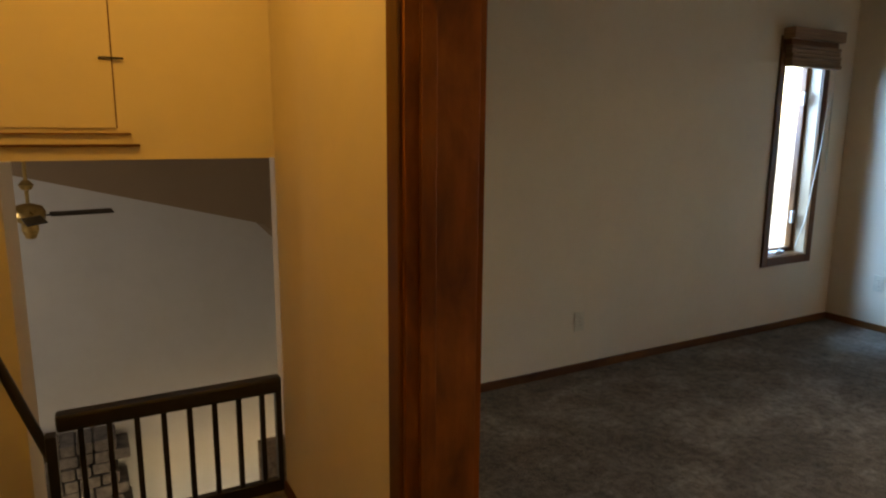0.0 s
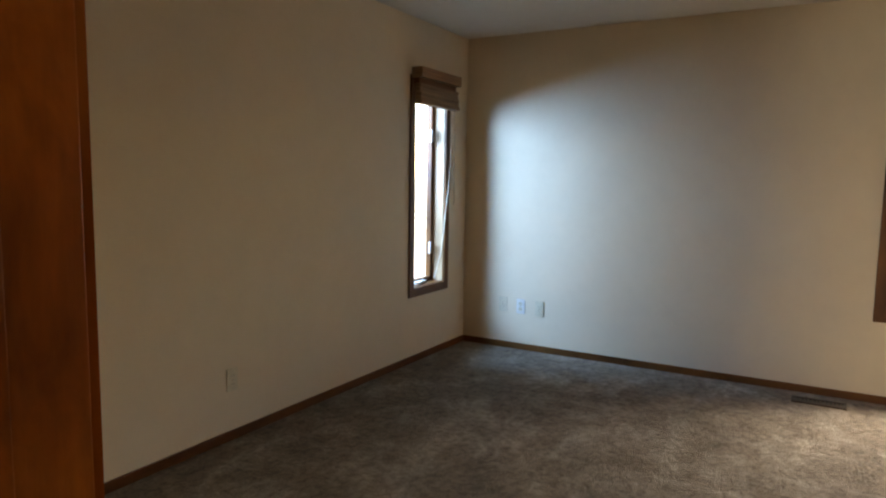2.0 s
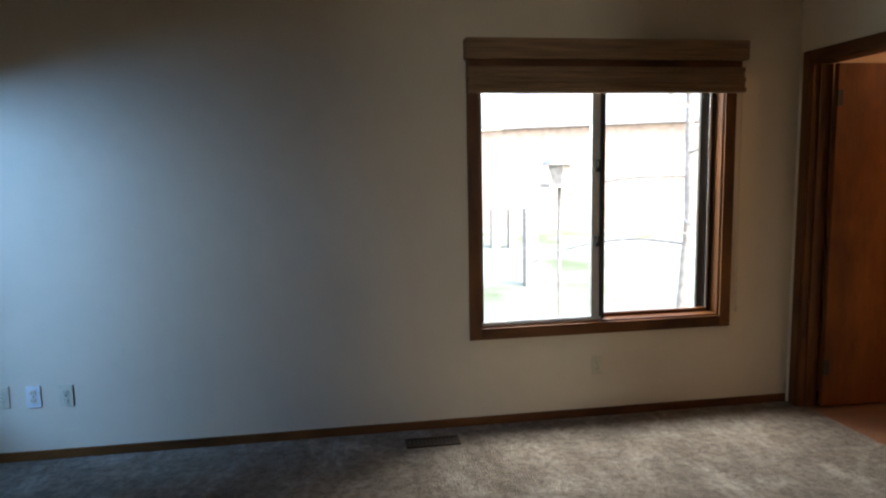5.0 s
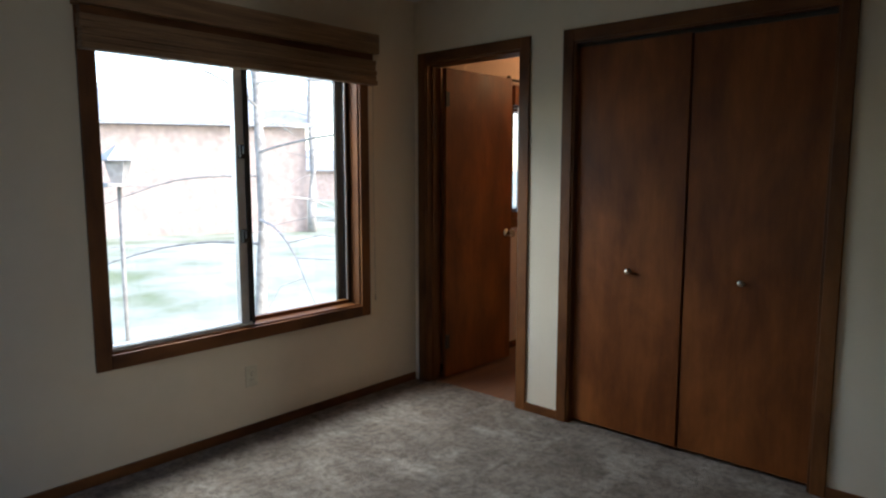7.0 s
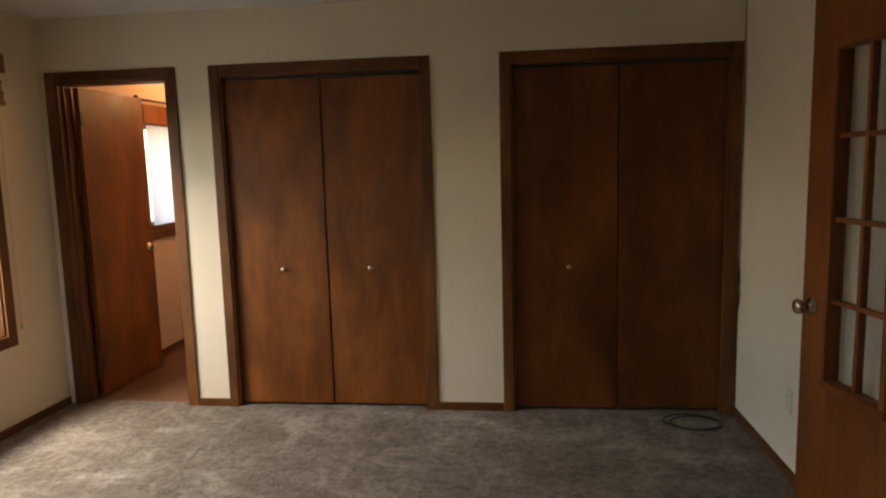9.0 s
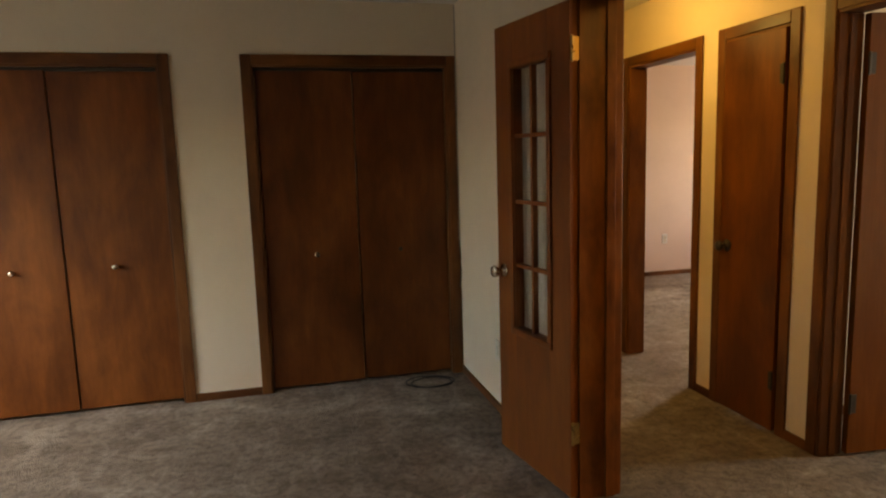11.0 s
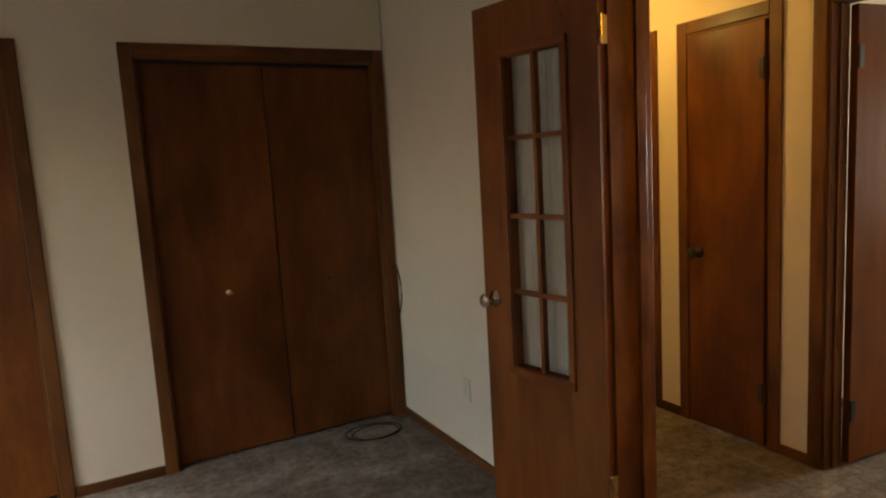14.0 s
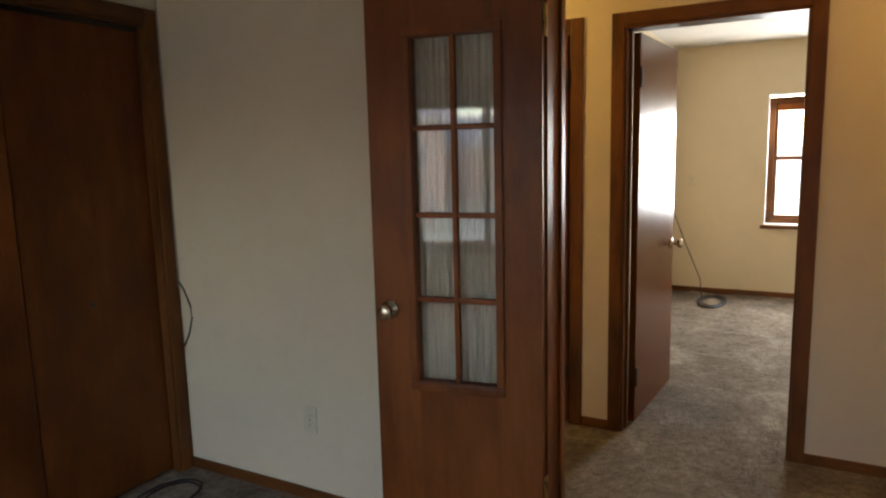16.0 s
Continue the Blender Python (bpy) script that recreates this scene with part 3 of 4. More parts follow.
for z in (z0 + 0.22, z1 - 0.38):
    bpart("latch", (x1 - 0.075, 0.075, z), (x1 - 0.045, 0.0895, z + 0.09), WHITEP, w1, 0.004, "white metal latch")
shade("roman_shade", "narrow brown woven-wood shade, pulled up", pose(x1 + 0.062, -0.0145, 1.822, 0, 0, 180), x1 - x0 + 0.116, 0.248)
bm = bmesh.new()
tube(bm, [(-0.275, -0.04, 1.85), (-0.255, -0.03, 1.6), (-0.235, -0.022, 1.25), (-0.23, -0.02, 1.12)], 0.0035)
tube(bm, [(-0.29, -0.04, 1.85), (-0.33, -0.03, 1.3), (-0.40, -0.018, 0.8), (-0.44, 0.02, 0.575)], 0.003)
tagged(finish("shade_cord", bm, CORD_W), "pale pull cord hanging from the shade", "cord")

# sliding window in the east wall
w2 = thing("window_2", "wide sliding window in dark stained wood", "window", kind="structure")
y0, y1, z0, z1 = EW
frame_ring(w2, "y", y0 - 0.06, y1 + 0.06, z0 - 0.06, z1 + 0.055, -0.016, 0.0, 0.066, TRIM, TRIM_Y, "casing")
frame_ring(w2, "y", y0, y1, z0, z1, 0.0, 0.155, 0.016, TRIM, TRIM_Y, "window_frame")
ym = -3.575
frame_ring(w2, "y", y0 + 0.0165, ym, z0 + 0.0165, z1 - 0.0165, 0.075, 0.105, 0.022, DARKMETAL, TRIM_Y, "fixed_sash", 0.002)
frame_ring(w2, "y", ym - 0.012, y1 - 0.0165, z0 + 0.0165, z1 - 0.0165, 0.03, 0.06, 0.014, DARKMETAL, ALU, "sliding_sash", 0.002, 0.02)
bpart("meeting_stile", (0.022, ym + 0.006, z0 + 0.02), (0.062, ym + 0.055, z1 - 0.02), ALU, w2, 0.003, "pale aluminium meeting stile")
bpart("meeting_bar", (0.015, ym - 0.022, z0 + 0.02), (0.07, ym + 0.004, z1 - 0.02), DARKMETAL, w2, 0.003, "dark meeting bar")
for k in range(3):
    bpart("track", (0.008 + 0.022 * k, ym, z0 + 0.0162), (0.016 + 0.022 * k, y1 - 0.018, z0 + 0.034), ALU, w2, 0.001, "aluminium sliding track")
bpart("screen_frame", (0.115, y0 + 0.02, z0 + 0.02), (0.135, y0 + 0.085, z1 - 0.02), DARKMETAL, w2, 0.002, "dark insect screen frame")
bpart("weather_strip", (0.072, y0 + 0.04, z0 + 0.04), (0.0755, y0 + 0.052, z1 - 0.04), ALU, w2, 0.0)
for a, c, f in ((y0 + 0.03, ym - 0.02, 0.09), (ym + 0.05, y1 - 0.03, 0.045)):
    p = bpart("pane", (f - 0.002, a, z0 + 0.03), (f + 0.002, c, z1 - 0.03), GLASS, w2, 0.0, "clear glass pane")
    p.visible_shadow = False
for z in (1.465, 1.04):
    bm = bmesh.new()
    box(bm, (-0.004, ym + 0.012, z - 0.035), (0.0215, ym + 0.042, z + 0.035), 0.006)
    box(bm, (-0.02, ym + 0.02, z - 0.012), (-0.003, ym + 0.034, z + 0.03), 0.004)
    part("latch", bm, DARKMETAL, w2, "dark metal sash latch")
shade("roman_shade", "wide brown woven-wood shade, pulled up", pose(-0.0165, y0 - 0.075, 1.858, 0, 0, 90), y1 - y0 + 0.15, 0.285)
bm = bmesh.new()
tube(bm, [(-0.03, -4.40, 1.87), (-0.03, -4.395, 1.4), (-0.022, -4.405, 1.0), (-0.02, -4.41, 0.62)], 0.003)
lathe(bm, [(0.0, 0.0), (0.006, 0.0), (0.007, 0.02), (0.003, 0.04), (0.0, 0.041)], Matrix.Translation((-0.02, -4.41, 0.585)), 10)
tagged(finish("shade_cord", bm, CORD_W), "pale pull cord with a wooden tassel", "cord")

# bathroom window with lace curtain
w3 = thing("window_3", "bathroom window with stained wood frame", "window", kind="structure")
y0, y1, z0, z1 = BW
frame_ring(w3, "y", y0 - 0.05, y1 + 0.05, z0 - 0.05, z1 + 0.05, -0.03, -0.0125, 0.056, TRIM, TRIM_Y, "casing")
frame_ring(w3, "y", y0, y1, z0, z1, 0.03, 0.155, 0.02, TRIM, TRIM_Y, "window_frame")
p = bpart("pane", (0.09, y0 + 0.02, z0 + 0.02), (0.094, y1 - 0.02, z1 - 0.02), GLASS, w3, 0.0, "clear glass pane")
p.visible_shadow = False
bpart("sill_board", (-0.03, y0 - 0.05, z0 - 0.12), (-0.0125, y1 + 0.05, z0 - 0.0505), TRIM_Y, w3, 0.004)
bpart("pelmet", (-0.09, y0 - 0.06, z1 + 0.01), (-0.031, y1 + 0.06, z1 + 0.15), FRENCH, w3, 0.004, "brown wood pelmet")
bm = bmesh.new()
grid = []
for i in range(61):
    u = i / 60
    col = []
    for j in range(13):
        v = j / 12
        col.append(bm.verts.new((-0.05 + 0.01 * math.sin(u * 42 + v) + 0.004 * math.sin(u * 90), y0 + 0.02 + u * (y1 - y0 - 0.04), z0 + 0.0 + v * (z1 - z0))))
    grid.append(col)
for i in range(60):
    for j in range(12):
        bm.faces.new((grid[i][j], grid[i + 1][j], grid[i + 1][j + 1], grid[i][j + 1]))
tagged(finish("lace_curtain", bm, LACE, True), "white lace curtain over the bathroom window", "curtain")
bm = bmesh.new()
tube(bm, [(-0.075, y0 - 0.1, z1 + 0.185), (-0.075, y1 + 0.12, z1 + 0.185)], 0.009)
for yy in (y0 - 0.1, y1 + 0.12):
    lathe(bm, [(0, -0.03), (0.014, -0.022), (0.02, 0), (0.014, 0.022), (0, 0.03)], Matrix.Translation((-0.075, yy, z1 + 0.185)), 12)
    box(bm, (-0.075, yy - 0.006, z1 + 0.175), (-0.0125, yy + 0.006, z1 + 0.195))
tagged(finish("curtain_rod", bm, DARKMETAL), "dark metal curtain rod above the window", "curtain rod")

# far bedroom window in a deep white reveal
w4 = thing("window_4", "double-hung window in a deep white reveal", "window", kind="structure")
y0, y1, z0, z1 = R3W
frame_ring(w4, "y", y0, y1, z0, z1, -9.24, -9.068, 0.008, WHITEPAINT, WHITEPAINT, "reveal", 0.0)
bpart("window_sill", (-9.2, y0 - 0.03, z0 - 0.035), (-9.04, y1 + 0.03, z0 - 0.001), TRIM_Y, w4, 0.005, "dark stained window sill")
frame_ring(w4, "y", y0 + 0.01, y1 - 0.01, z0 + 0.01, z1 - 0.03, -9.2, -9.15, 0.05, TRIM, TRIM_Y, "window_frame")
zm = 1.33
frame_ring(w4, "y", y0 + 0.06, y1 - 0.06, zm - 0.02, z1 - 0.08, -9.195, -9.17, 0.03, TRIM, TRIM_Y, "upper_sash", 0.002)
frame_ring(w4, "y", y0 + 0.06, y1 - 0.06, z0 + 0.06, zm + 0.02, -9.169, -9.152, 0.03, TRIM, TRIM_Y, "lower_sash", 0.002)
for a, c, f in ((zm, z1 - 0.12, -9.185), (z0 + 0.1, zm, -9.162)):
    p = bpart("pane", (f - 0.002, y0 + 0.1, a), (f + 0.002, y1 - 0.1, c), GLASS, w4, 0.0, "clear glass pane")
    p.visible_shadow = False
bpart("blind", (-9.15, y0 + 0.08, z1 - 0.16), (-9.11, y1 - 0.08, z1 - 0.1), FRENCH, w4, 0.004, "rolled brown blind")

# ---- fittings ----


def outlet(label, at, n, mat, switch=False):
    d = thing("wall_outlet" if not switch else "jack_plate", label, "outlet", look(at, Vector(at) + Vector(n)) @ Matrix.Rotation(math.pi, 4, "Y"), "wall plates")
    bm = bmesh.new()
    box(bm, (-0.035, -0.0575, 0.0), (0.035, 0.0575, 0.006), 0.003)
    part("cover_plate", bm, mat, d)
    for s in (-1, 1):
        bm = bmesh.new()
        lathe(bm, [(0.0, 0.0062), (0.015, 0.0062), (0.0165, 0.008), (0.015, 0.009), (0.0, 0.009)], Matrix.Translation((0, s * 0.02, 0)), 16)
        part("socket", bm, IVORY, d)
        for k in (-1, 1):
            bpart("slot", (k * 0.006 - 0.001, s * 0.02 - 0.004, 0.0088), (k * 0.006 + 0.001, s * 0.02 + 0.004, 0.0094), CORD, d, 0.0)
    bm = bmesh.new()
    lathe(bm, [(0.0, 0.006), (0.003, 0.006), (0.003, 0.0075), (0.0, 0.008)], Matrix.Identity(4), 10)
    part("screw", bm, STEEL, d)
    return d


outlet("ivory duplex outlet low on the wall", (-2.44, 0.0, 0.307), (0, -1, 0), IVORY)
outlet("ivory duplex outlet beside the corner", (0.0, -0.356, 0.345), (-1, 0, 0), IVORY)
outlet("white jack plate between two outlets", (0.0, -0.505, 0.34), (-1, 0, 0), WHITEP)
outlet("ivory duplex outlet under the window light", (0.0, -0.66, 0.335), (-1, 0, 0), IVORY)
outlet("ivory duplex outlet below the sliding window", (0.0, -3.55, 0.31), (-1, 0, 0), IVORY)
outlet("ivory duplex outlet beside the french door", (WX, -4.04, 0.36), (1, 0, 0), IVORY)

outlet("ivory wall plate on the peach wall", (-9.07, -3.2, 1.13), (1, 0, 0), IVORY)
outlet("white outlet on the salmon wall", (-7.35, -7.4, 0.43), (0, 1, 0), WHITEP)
v = thing("floor_vent", "brown metal floor register set in carpet", "floor vent")
VENT = plain("brown_enamel", (0.07, 0.045, 0.03), 0.45, 0.4)
for lo, hi in (((-0.25, -2.69), (-0.235, -2.40)), ((-0.155, -2.69), (-0.14, -2.40)), ((-0.235, -2.69), (-0.155, -2.675)), ((-0.235, -2.415), (-0.155, -2.40))):
    bpart("vent_frame", (*lo, 0.0), (*hi, 0.011), VENT, v, 0.002)
# near-black sheet below the slats, the duct's shade put in as colour
bpart("backing", (-0.235, -2.675, 0.0005), (-0.155, -2.415, 0.0025), CORD, v, 0.0)
for k in range(12):
    yy = -2.668 + k * 0.0215
    bpart("slat", (-0.2345, yy, 0.003), (-0.1555, yy + 0.008, 0.009), VENT, v, 0.0)

# cable down the corner and coiled on the carpet


def coil(cx, cy, r, turns, seed, squash=0.6):
    rnd = random.Random(seed)
    out = []
    n = int(turns * 18)
    for i in range(n + 1):
        a = 2 * math.pi * i / 18
        rr = r * (1 + 0.16 * math.sin(a * 0.37 + seed)) + rnd.uniform(-0.004, 0.004)
        out.append((cx + rr * math.cos(a) + 0.03 * math.sin(a * 0.21), cy + squash * rr * math.sin(a), 0.008 + 0.006 * (i / n) + 0.004 * math.sin(a * 1.7)))
    return out


bm = bmesh.new()
tube(bm, coil(-3.89, -4.62, 0.15, 2.1, 3, 0.72), 0.0042, 6)
tagged(finish("coiled_cable", bm, CORD, True), "dark thin cable coiled on the carpet", "cable")
bm = bmesh.new()
tube(bm, [(WX + 0.012, SY + 0.02, 0.9), (WX + 0.022, SY + 0.06, 0.87), (WX + 0.03, SY + 0.105, 0.8), (WX + 0.03, SY + 0.11, 0.74), (WX + 0.024, SY + 0.08, 0.67), (WX + 0.016, SY + 0.03, 0.6)], 0.0042, 6)
tagged(finish("cable_loop", bm, CORD, True), "dark cable loop hanging in the corner", "cable")
bm = bmesh.new()
tube(bm, [(WX + 0.008, SY + 0.016, 2.40), (WX + 0.011, SY + 0.018, 1.7), (WX + 0.008, SY + 0.016, 1.2), (WX + 0.012, SY + 0.02, 0.87)], 0.0035, 6)
tagged(finish("wall_cable", bm, plain("grey_cable_sheath", (0.32, 0.29, 0.25), 0.5)), "grey thin cable running down the corner", "cable")
bm = bmesh.new()
tube(bm, coil(-8.62, -2.93, 0.24, 6.3, 8, 0.45), 0.006, 6)
tube(bm, [(-8.70, -3.03, 0.012), (-8.85, -3.07, 0.18), (-8.98, -3.23, 0.5), (-9.045, -3.35, 0.78), (-9.05, -3.385, 1.2), (-9.052, -3.39, 2.405)], 0.005, 6)
tagged(finish("hanging_cable", bm, CORD, True), "dark cable heap hanging from the corner", "cable")

# hall ceiling lamp
for lx, ly in ((-4.85, -1.35), (-4.78, -3.95)):
    lm = thing("ceiling_lamp", "round brass hall ceiling lamp, lit", "ceiling lamp", pose(lx, ly, 0), "hall lamps")
    bm = bmesh.new()
    lathe(bm, [(0.0, H), (0.15, H), (0.155, H - 0.02), (0.14, H - 0.03), (0.0, H - 0.03)], Matrix.Identity(4), 28)
    part("base", bm, BRASS, lm, "brass lamp base", True)

# ---- stairwell and lower room ----
LB = -2.6
solid("lower_floor", [((-8.0, 0.16, LB - 0.1), (-2.75, 4.0, LB))], CARPET, "carpet of the lower living room", "carpet")
solid("stairwell_wall", [((-5.40, -0.3, -1.9), (-5.155, 0.2, H)), ((-5.62, -0.3, -1.9), (-5.40, 0.2, H)), ((-5.4, -0.47, -1.9), (WXH, -0.42, -0.2))], WALL, "cream walls of the stairwell", "wall")
BY = -0.49
bh = thing("stair_bulkhead", "cream painted bulkhead with access panel", "bulkhead", kind="structure")
bpart("bulkhead_body", (-5.5, BY, 1.30), (WXH, BY + 0.16, H), WALL, bh, 0.0)
bpart("access_panel", (-5.24, BY - 0.008, 1.40), (-4.81, BY - 0.0005, 1.855), WALL, bh, 0.001, "painted access panel")
# dark strips: the shadow lines of the panel's ledges and gaps as colour
bpart("panel_ledge", (-5.26, BY - 0.022, 1.342), (-4.745, BY - 0.0005, 1.35), TRIM_X, bh, 0.002, "thin shadowed ledge")
bpart("panel_ledge", (-5.24, BY - 0.016, 1.381), (-4.77, BY - 0.0005, 1.385), TRIM_X, bh, 0.001, "thin shadowed ledge")
bpart("panel_latch", (-4.845, BY - 0.018, 1.612), (-4.775, BY - 0.0085, 1.618), DARKMETAL, bh, 0.001, "small dark latch")
bpart("panel_gap", (-4.8095, BY - 0.003, 1.40), (-4.806, BY - 0.0005, 1.855), TRIM, bh, 0.0, "dark strip for the shadow gap beside the panel")
bpart("panel_gap", (-5.24, BY - 0.003, 1.8555), (-4.806, BY - 0.0005, 1.859), TRIM_X, bh, 0.0, "dark strip for the shadow gap above the panel")
rl = thing("stair_railing", "black wooden guard railing with square balusters", "railing")
bm = bmesh.new()
box(bm, (-5.06, BY + 0.005, 0.41), (WXH - 0.002, BY + 0.06, 0.472), 0.012)
part("handrail", bm, BLACK, rl)
bpart("bottom_rail", (-5.06, BY + 0.015, 0.0), (WXH - 0.002, BY + 0.05, 0.05), BLACK, rl, 0.005)
for k in range(8):
    x = -4.385 - 0.0865 * k
    bpart("baluster", (x - 0.0095, BY + 0.022, 0.048), (x + 0.0095, BY + 0.042, 0.412), BLACK, rl, 0.003)
bpart("newel_post", (-4.335, BY + 0.015, 0.0485), (-4.313, BY + 0.05, 0.4105), BLACK, rl, 0.004)
bpart("newel_post", (-5.095, BY + 0.006, 0.0), (-5.062, BY + 0.058, 0.40), BLACK, rl, 0.004)
hr = thing("stair_handrail", "black wooden handrail beside the stairwell wall", "handrail")
bm = bmesh.new()
tube(bm, [(-5.36, BY + 0.03, 1.12), (-5.215, BY + 0.03, 0.72), (-5.10, BY + 0.03, 0.37), (-5.078, BY + 0.03, 0.30)], 0.016, 10)
part("rail", bm, BLACK, hr, "", True)
bpart("rail_post", (-5.37, BY + 0.015, 0.0), (-5.345, BY + 0.045, 1.11), BLACK, hr, 0.003)
hearth = thing("stone_hearth", "dark rough stone hearth below the stairs", "hearth")
STONE = plain("dark_fieldstone", (0.2, 0.18, 0.17), 0.85, 0.0, 0.6, 14.0)
rnd = random.Random(11)
for row in range(10):
    x = -5.6 + 0.05 * (row % 2)
    while x < -4.85:
        wd = rnd.uniform(0.1, 0.19)
        bpart("stone", (x, 3.62 + rnd.uniform(0, 0.04), LB + 0.115 * row), (x + wd, 3.99, LB + 0.115 * row + 0.108), STONE, hearth, 0.018)
        x += wd + 0.012
solid("living_wall", [((-8.0, 4.0, LB), (-2.65, 4.12, 3.4)), ((-8.1, 0.2, LB), (-8.0, 4.0, 3.4)), ((-2.75, 0.16, LB), (-2.65, 4.0, 3.4)), ((-8.0, 0.16, -1.9), (-5.5, 0.2, 3.4)), ((-5.5, 0.16, 2.41), (-2.75, 0.2, 3.4))], WALL_COOL, "pale grey wall of the lower living room", "wall")
# soffit with its shade put into the colour, darker than the wall paint
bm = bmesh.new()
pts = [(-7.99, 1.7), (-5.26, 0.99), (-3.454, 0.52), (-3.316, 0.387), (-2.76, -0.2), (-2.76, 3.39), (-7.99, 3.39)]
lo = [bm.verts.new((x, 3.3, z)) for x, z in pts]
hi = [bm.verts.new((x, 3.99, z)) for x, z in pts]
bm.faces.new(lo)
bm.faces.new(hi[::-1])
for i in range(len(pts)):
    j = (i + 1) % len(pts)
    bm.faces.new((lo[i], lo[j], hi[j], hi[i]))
tagged(finish("living_ceiling_slope", bm, plaster("shaded_soffit_tan", (0.30, 0.21, 0.13))), "sloping soffit of the living room, shade put into its tan", "ceiling", "", "structure")
solid("living_ceiling", [((-8.1, 0.16, 3.4), (-2.65, 4.12, 3.5))], CEIL, "high ceiling of the living room", "ceiling")
# added fill lamp before a wall without a window, brightens the lower room
lamp_area("living_fill", (-7.9, 2.0, 0.4), (-4.5, 3.0, -0.3), 1.6, 1.6, 0.85, (0.95, 0.95, 1.0))
fan = thing("ceiling_fan", "brass ceiling fan with dark blades", "ceiling fan", pose(-5.24, 2.2, 0.83, 0, 0, 8))
bm = bmesh.new()
tube(bm, [(0, 0, 0.0), (0, 0, 2.42)], 0.012)
lathe(bm, [(0, 0.16), (0.03, 0.17), (0.045, 0.2), (0.02, 0.23), (0, 0.23)], Matrix.Identity(4), 16)
part("downrod", bm, BRASS, fan)
bm = bmesh.new()
lathe(bm, [(0, -0.16), (0.03, -0.15), (0.05, -0.1), (0.05, -0.05), (0.09, -0.03), (0.1, 0.02), (0.08, 0.06), (0.02, 0.08), (0, 0.08)], Matrix.Identity(4), 20)
part("motor", bm, BRASS, fan, "brass motor housing", True)
for k in range(4):
    bm = bmesh.new()
    box(bm, (0.12, -0.055, -0.004), (0.5, 0.055, 0.004), 0.003)
    box(bm, (0.06, -0.012, -0.008), (0.16, 0.012, -0.002))
    bmesh.ops.rotate(bm, verts=bm.verts, cent=(0, 0, 0), matrix=Matrix.Rotation(radians(8), 3, "X"))
    b_ = part("blade", bm, BLACK, fan, "dark wood fan blade")
    b_.matrix_basis = pose(0, 0, 0, 0, 0, 90 * k)

# ---- outside ----


def grass_material():
    m, nt, b = material("paled_lawn", 1.0)
    vv = coords(nt)
    a = noise_tex(nt, vv, 0.25, 6.0, 0.6)
    c = noise_tex(nt, vv, 14.0, 4.0, 0.7)
    # grass colour raised towards grey-white so the ground bounces more light indoors
    col = ramp(nt, a, [(0.35, (0.2, 0.24, 0.13)), (0.6, (0.5, 0.5, 0.45))])
    col = mix(nt, 0.5, col, ramp(nt, c, [(0.3, (0.6, 0.6, 0.55)), (0.65, (1, 1, 1))]), "MULTIPLY")
    nt.links.new(col, b.inputs["Base Color"])
    return m


GZ = -1.7
bm = bmesh.new()
outer = [bm.verts.new((2500 * math.cos(a * math.pi / 24), 2500 * math.sin(a * math.pi / 24), GZ)) for a in range(48)]
hole = [bm.verts.new(c) for c in ((-9.3, -7.6, GZ), (0.1, -7.6, GZ), (0.1, 4.1, GZ), (-9.3, 4.1, GZ))]
edges = [bm.edges.new((outer[i], outer[(i + 1) % 48])) for i in range(48)] + [bm.edges.new((hole[i], hole[(i + 1) % 4])) for i in range(4)]
bmesh.ops.triangle_fill(bm, use_beauty=True, edges=edges)
tagged(finish("ground", bm, grass_material()), "lawn around the house, paled to bounce light", "lawn", "", "structure")

# bark, brick and shingles are paled: outdoor haze put into their colours
BARK = plain("hazed_grey_bark", (0.44, 0.41, 0.39), 0.95, 0.0, 0.5, 9.0)
NEEDLE = plain("blue_spruce_needles", (0.1, 0.14, 0.13), 0.9, 0.0, 0.4, 5.0)
BRICKM = plain("hazed_red_brick", (0.56, 0.43, 0.38), 0.9, 0.0, 0.35, 3.0)
ROOF = plain("hazed_grey_shingles", (0.45, 0.45, 0.47), 0.9, 0.0, 0.4, 4.0)
FENCE = plain("weathered_fence_wood", (0.3, 0.28, 0.28), 0.9, 0.0, 0.4, 6.0)


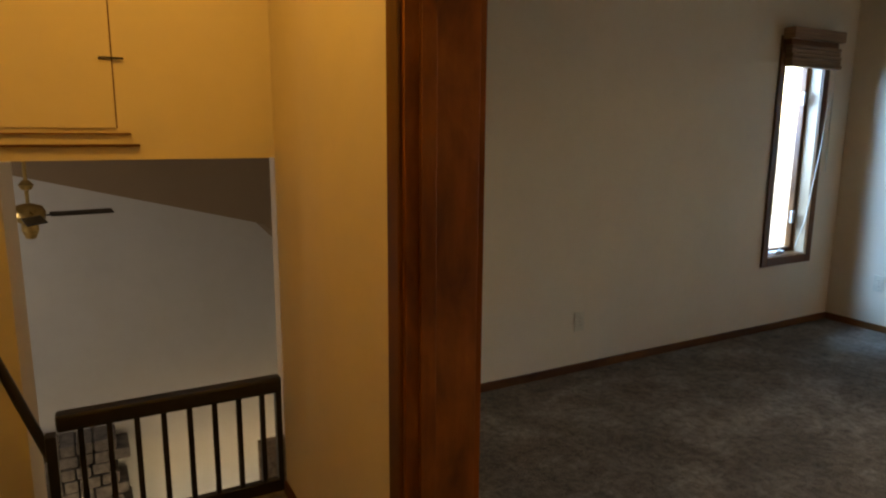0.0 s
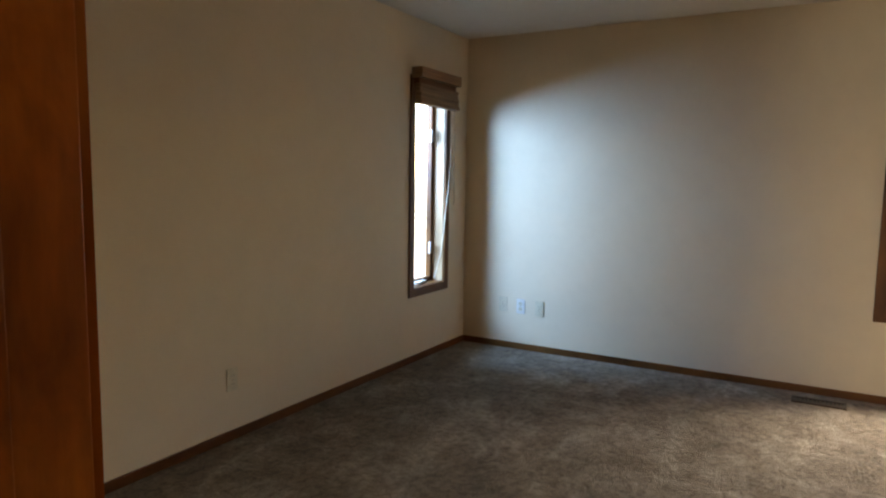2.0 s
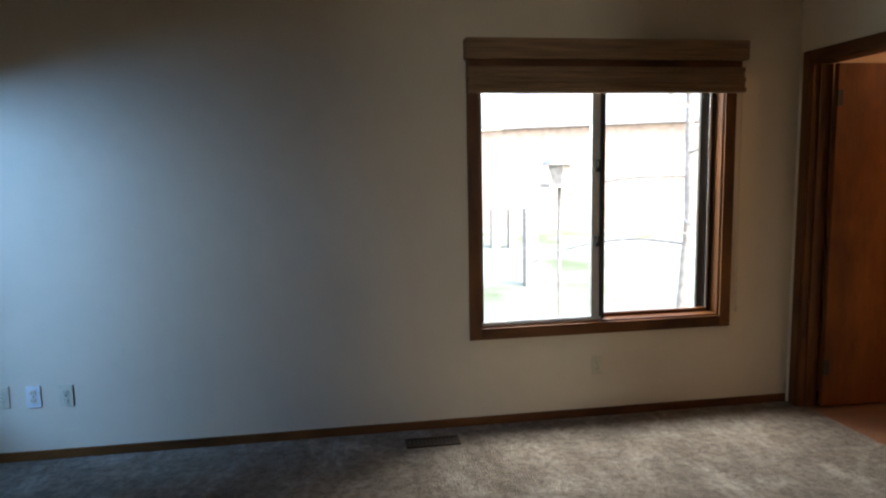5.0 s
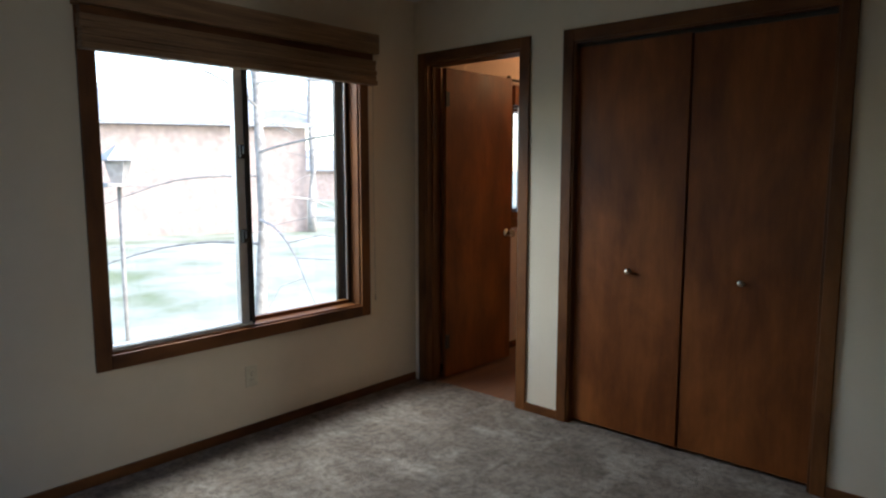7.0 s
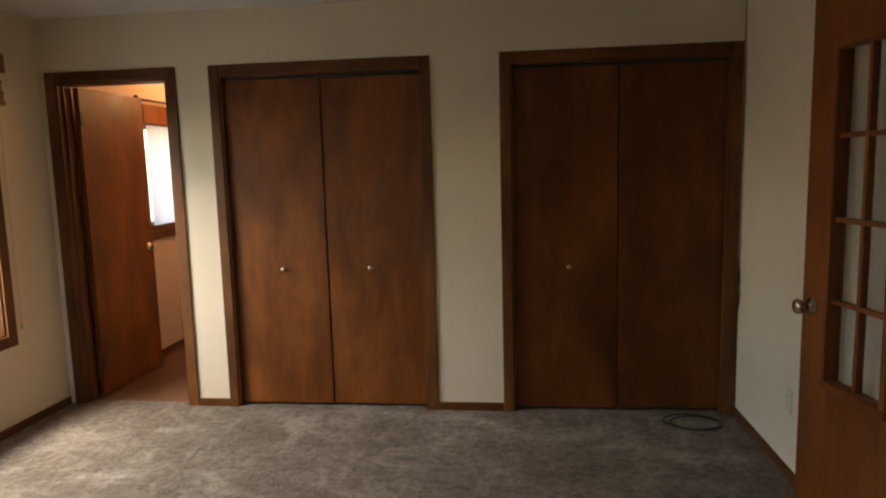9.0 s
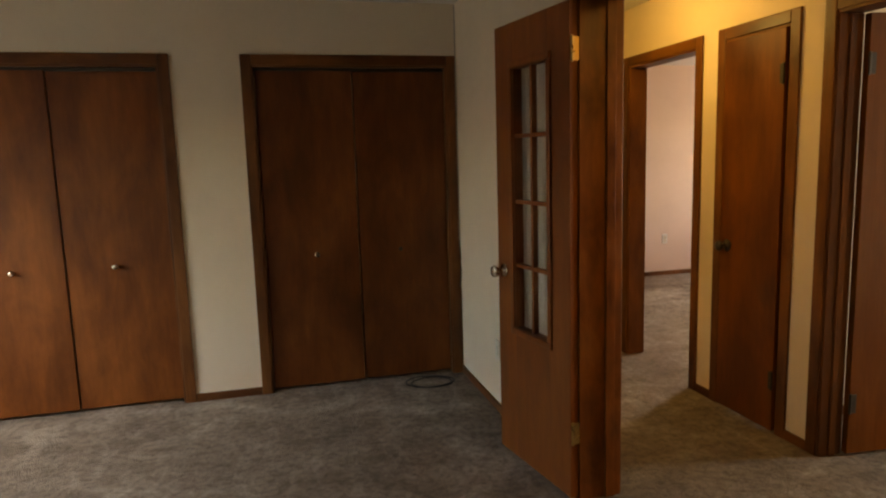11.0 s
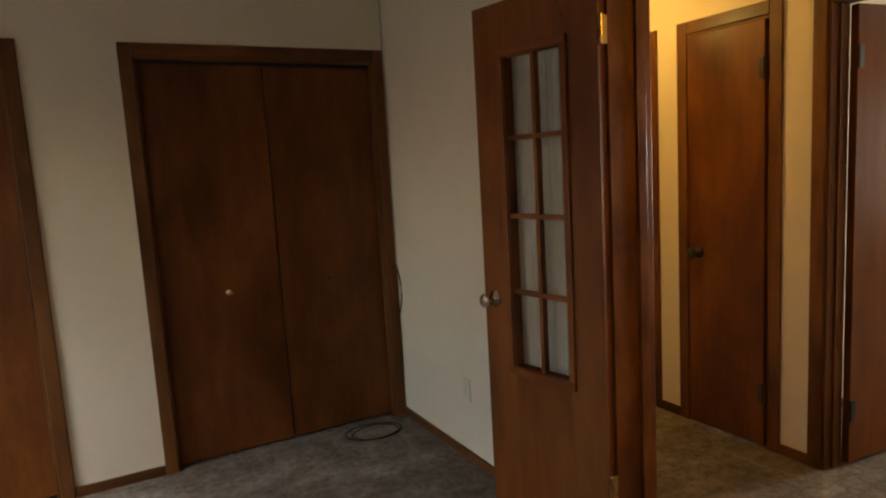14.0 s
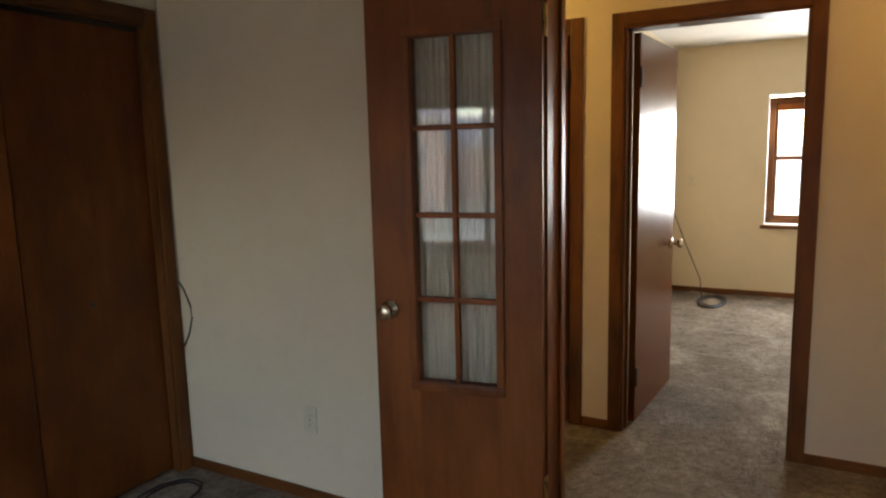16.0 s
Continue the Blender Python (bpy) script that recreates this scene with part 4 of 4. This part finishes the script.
def bare_tree(name, at, h, r, seed, label):
    d = thing(name, label, "tree", pose(*at))
    rnd = random.Random(seed)
    bm = bmesh.new()
    trunk = [(0.05 * math.sin(z * 1.3 + seed), 0.05 * math.cos(z * 0.9), z) for z in [h * k / 10 for k in range(11)]]
    tube(bm, trunk, [r * (1 - 0.07 * k) for k in range(11)], 12)
    part("trunk", bm, BARK, d, "", True)
    bm = bmesh.new()
    for k in range(20):
        z = h * (0.22 + 0.75 * k / 20)
        a = k * 2.4 + rnd.uniform(-0.4, 0.4)
        length = (h - z) * 0.35 + rnd.uniform(0.5, 1.1)
        pts, p, el = [], Vector((0, 0, z)), rnd.uniform(0.0, 0.35)
        for s in range(9):
            pts.append(tuple(p))
            p = p + Vector((math.cos(a) * math.cos(el), math.sin(a) * math.cos(el), math.sin(el))) * (length / 8)
            el -= rnd.uniform(0.02, 0.13)
            a += rnd.uniform(-0.12, 0.12)
        tube(bm, pts, [0.02 * (1 - s / 9.5) + 0.004 for s in range(9)], 5)
        for s in (3, 4, 5, 6, 7):
            q = Vector(pts[s])
            aa = a + rnd.choice((-0.8, 0.8))
            l2 = length * rnd.uniform(0.2, 0.4)
            tube(bm, [tuple(q), tuple(q + Vector((math.cos(aa), math.sin(aa), rnd.uniform(-0.1, 0.25))) * l2 * 0.5), tuple(q + Vector((math.cos(aa), math.sin(aa), rnd.uniform(-0.3, 0.2))) * l2)], [0.007, 0.005, 0.002], 4)
    part("limbs", bm, BARK, d, "bare drooping limbs")


bare_tree("bare_tree", (5.6, -7.2, GZ), 9.0, 0.1, 2, "slim bare tree with thin drooping limbs")
bare_tree("bare_tree", (24.0, -22.0, GZ), 11.0, 0.22, 7, "tall bare tree near the brick house")


def spruce(at, h, seed):
    d = thing("spruce", "dense blue-green spruce on the lawn", "tree", pose(*at))
    rnd = random.Random(seed)
    bm = bmesh.new()
    tube(bm, [(0, 0, 0), (0, 0, h * 0.5), (0, 0, h)], [0.14, 0.09, 0.02], 8)
    part("trunk", bm, BARK, d)
    bm = bmesh.new()
    for k in range(1500):
        z = h * (0.06 + 0.93 * rnd.random() ** 1.25)
        rad = (h - z) * 0.4 * (0.55 + 0.5 * rnd.random())
        a = rnd.uniform(0, 2 * math.pi)
        c = Vector((rad * math.cos(a), rad * math.sin(a), z - 0.15 * rad))
        dirv = Vector((math.cos(a), math.sin(a), -0.25 + 0.3 * rnd.random()))
        side = Vector((-math.sin(a), math.cos(a), 0.3 * rnd.uniform(-1, 1))) * rnd.uniform(0.05, 0.12)
        l = rnd.uniform(0.2, 0.42)
        v3 = [bm.verts.new(c - side), bm.verts.new(c + side), bm.verts.new(c + dirv * l)]
        bm.faces.new(v3)
    part("crown", bm, NEEDLE, d, "needled boughs")


spruce((27.5, -29.0, GZ), 5.4, 4)


def brick_house(at, rz, w, dp, h):
    d = thing("brick_house", "red brick house with grey shingle roof", "house", pose(*at, 0, 0, rz))
    bm = bmesh.new()
    box(bm, (-w / 2, 0, 0), (w / 2, dp, h))
    part("wall", bm, BRICKM, d)
    bm = bmesh.new()
    rise = dp * 0.24
    sec = [(-0.5, h), (dp / 2, h + rise), (dp + 0.5, h), (dp + 0.5, h + 0.18), (dp / 2, h + rise + 0.2), (-0.5, h + 0.18)]
    a = [bm.verts.new((-w / 2 - 0.5, y, z)) for y, z in sec]
    c = [bm.verts.new((w / 2 + 0.5, y, z)) for y, z in sec]
    bm.faces.new(a)
    bm.faces.new(c[::-1])
    for i in range(6):
        bm.faces.new((a[i], a[(i + 1) % 6], c[(i + 1) % 6], c[i]))
    part("roof", bm, ROOF, d)
    for k in range(4):
        x = -w / 2 + w * (k + 0.5) / 4
        win = bpart("window", (x - 0.6, -0.06, h * 0.42), (x + 0.6, -0.003, h * 0.42 + 1.2), WHITEP, d, 0.01, "white framed window")
        bpart("pane", (x - 0.5, -0.075, h * 0.42 + 0.1), (x + 0.5, -0.0605, h * 0.42 + 1.1), DARKMETAL, win, 0.0)


brick_house((36.0, -20.0, GZ), 60, 15.0, 9.0, 5.2)
brick_house((58.0, -53.0, GZ), 48, 18.0, 9.0, 3.0)
brick_house((46.0, -2.0, GZ), 92, 16.0, 9.0, 3.4)
fn = thing("garden_posts", "short grey weathered wooden fence posts", "fence")
for k, (px, py, ph) in enumerate(((21.7, -8.3, 1.55), (21.5, -8.95, 1.55), (13.2, -7.25, 2.08))):
    bpart("post", (px, py, GZ), (px + 0.3, py + 0.36, GZ + ph), FENCE, fn, 0.01)


def bird_feeder(at):
    d = thing("bird_feeder", "grey weathered hopper bird feeder on a pole", "bird feeder", pose(*at))
    bm = bmesh.new()
    tube(bm, [(0, 0, 0), (0.01, 0, 1.5), (0, 0, 2.86)], 0.03, 10)
    part("pole", bm, BARK, d, "thin wooden pole", True)
    bpart("tray", (-0.24, -0.24, 2.86), (0.24, 0.24, 2.91), BARK, d, 0.01)
    bm = bmesh.new()
    lathe(bm, [(0.0, 2.911), (0.1, 2.911), (0.17, 3.16), (0.17, 3.2), (0.0, 3.2)], Matrix.Identity(4), 4)
    part("hopper", bm, BARK, d, "tapered seed hopper")
    bm = bmesh.new()
    lathe(bm, [(0.0, 3.2), (0.3, 3.2), (0.3, 3.225), (0.0, 3.42)], Matrix.Rotation(math.pi / 4, 4, "Z"), 4)
    part("roof", bm, ROOF, d, "small hipped roof")


bird_feeder((6.1, -5.4, GZ))
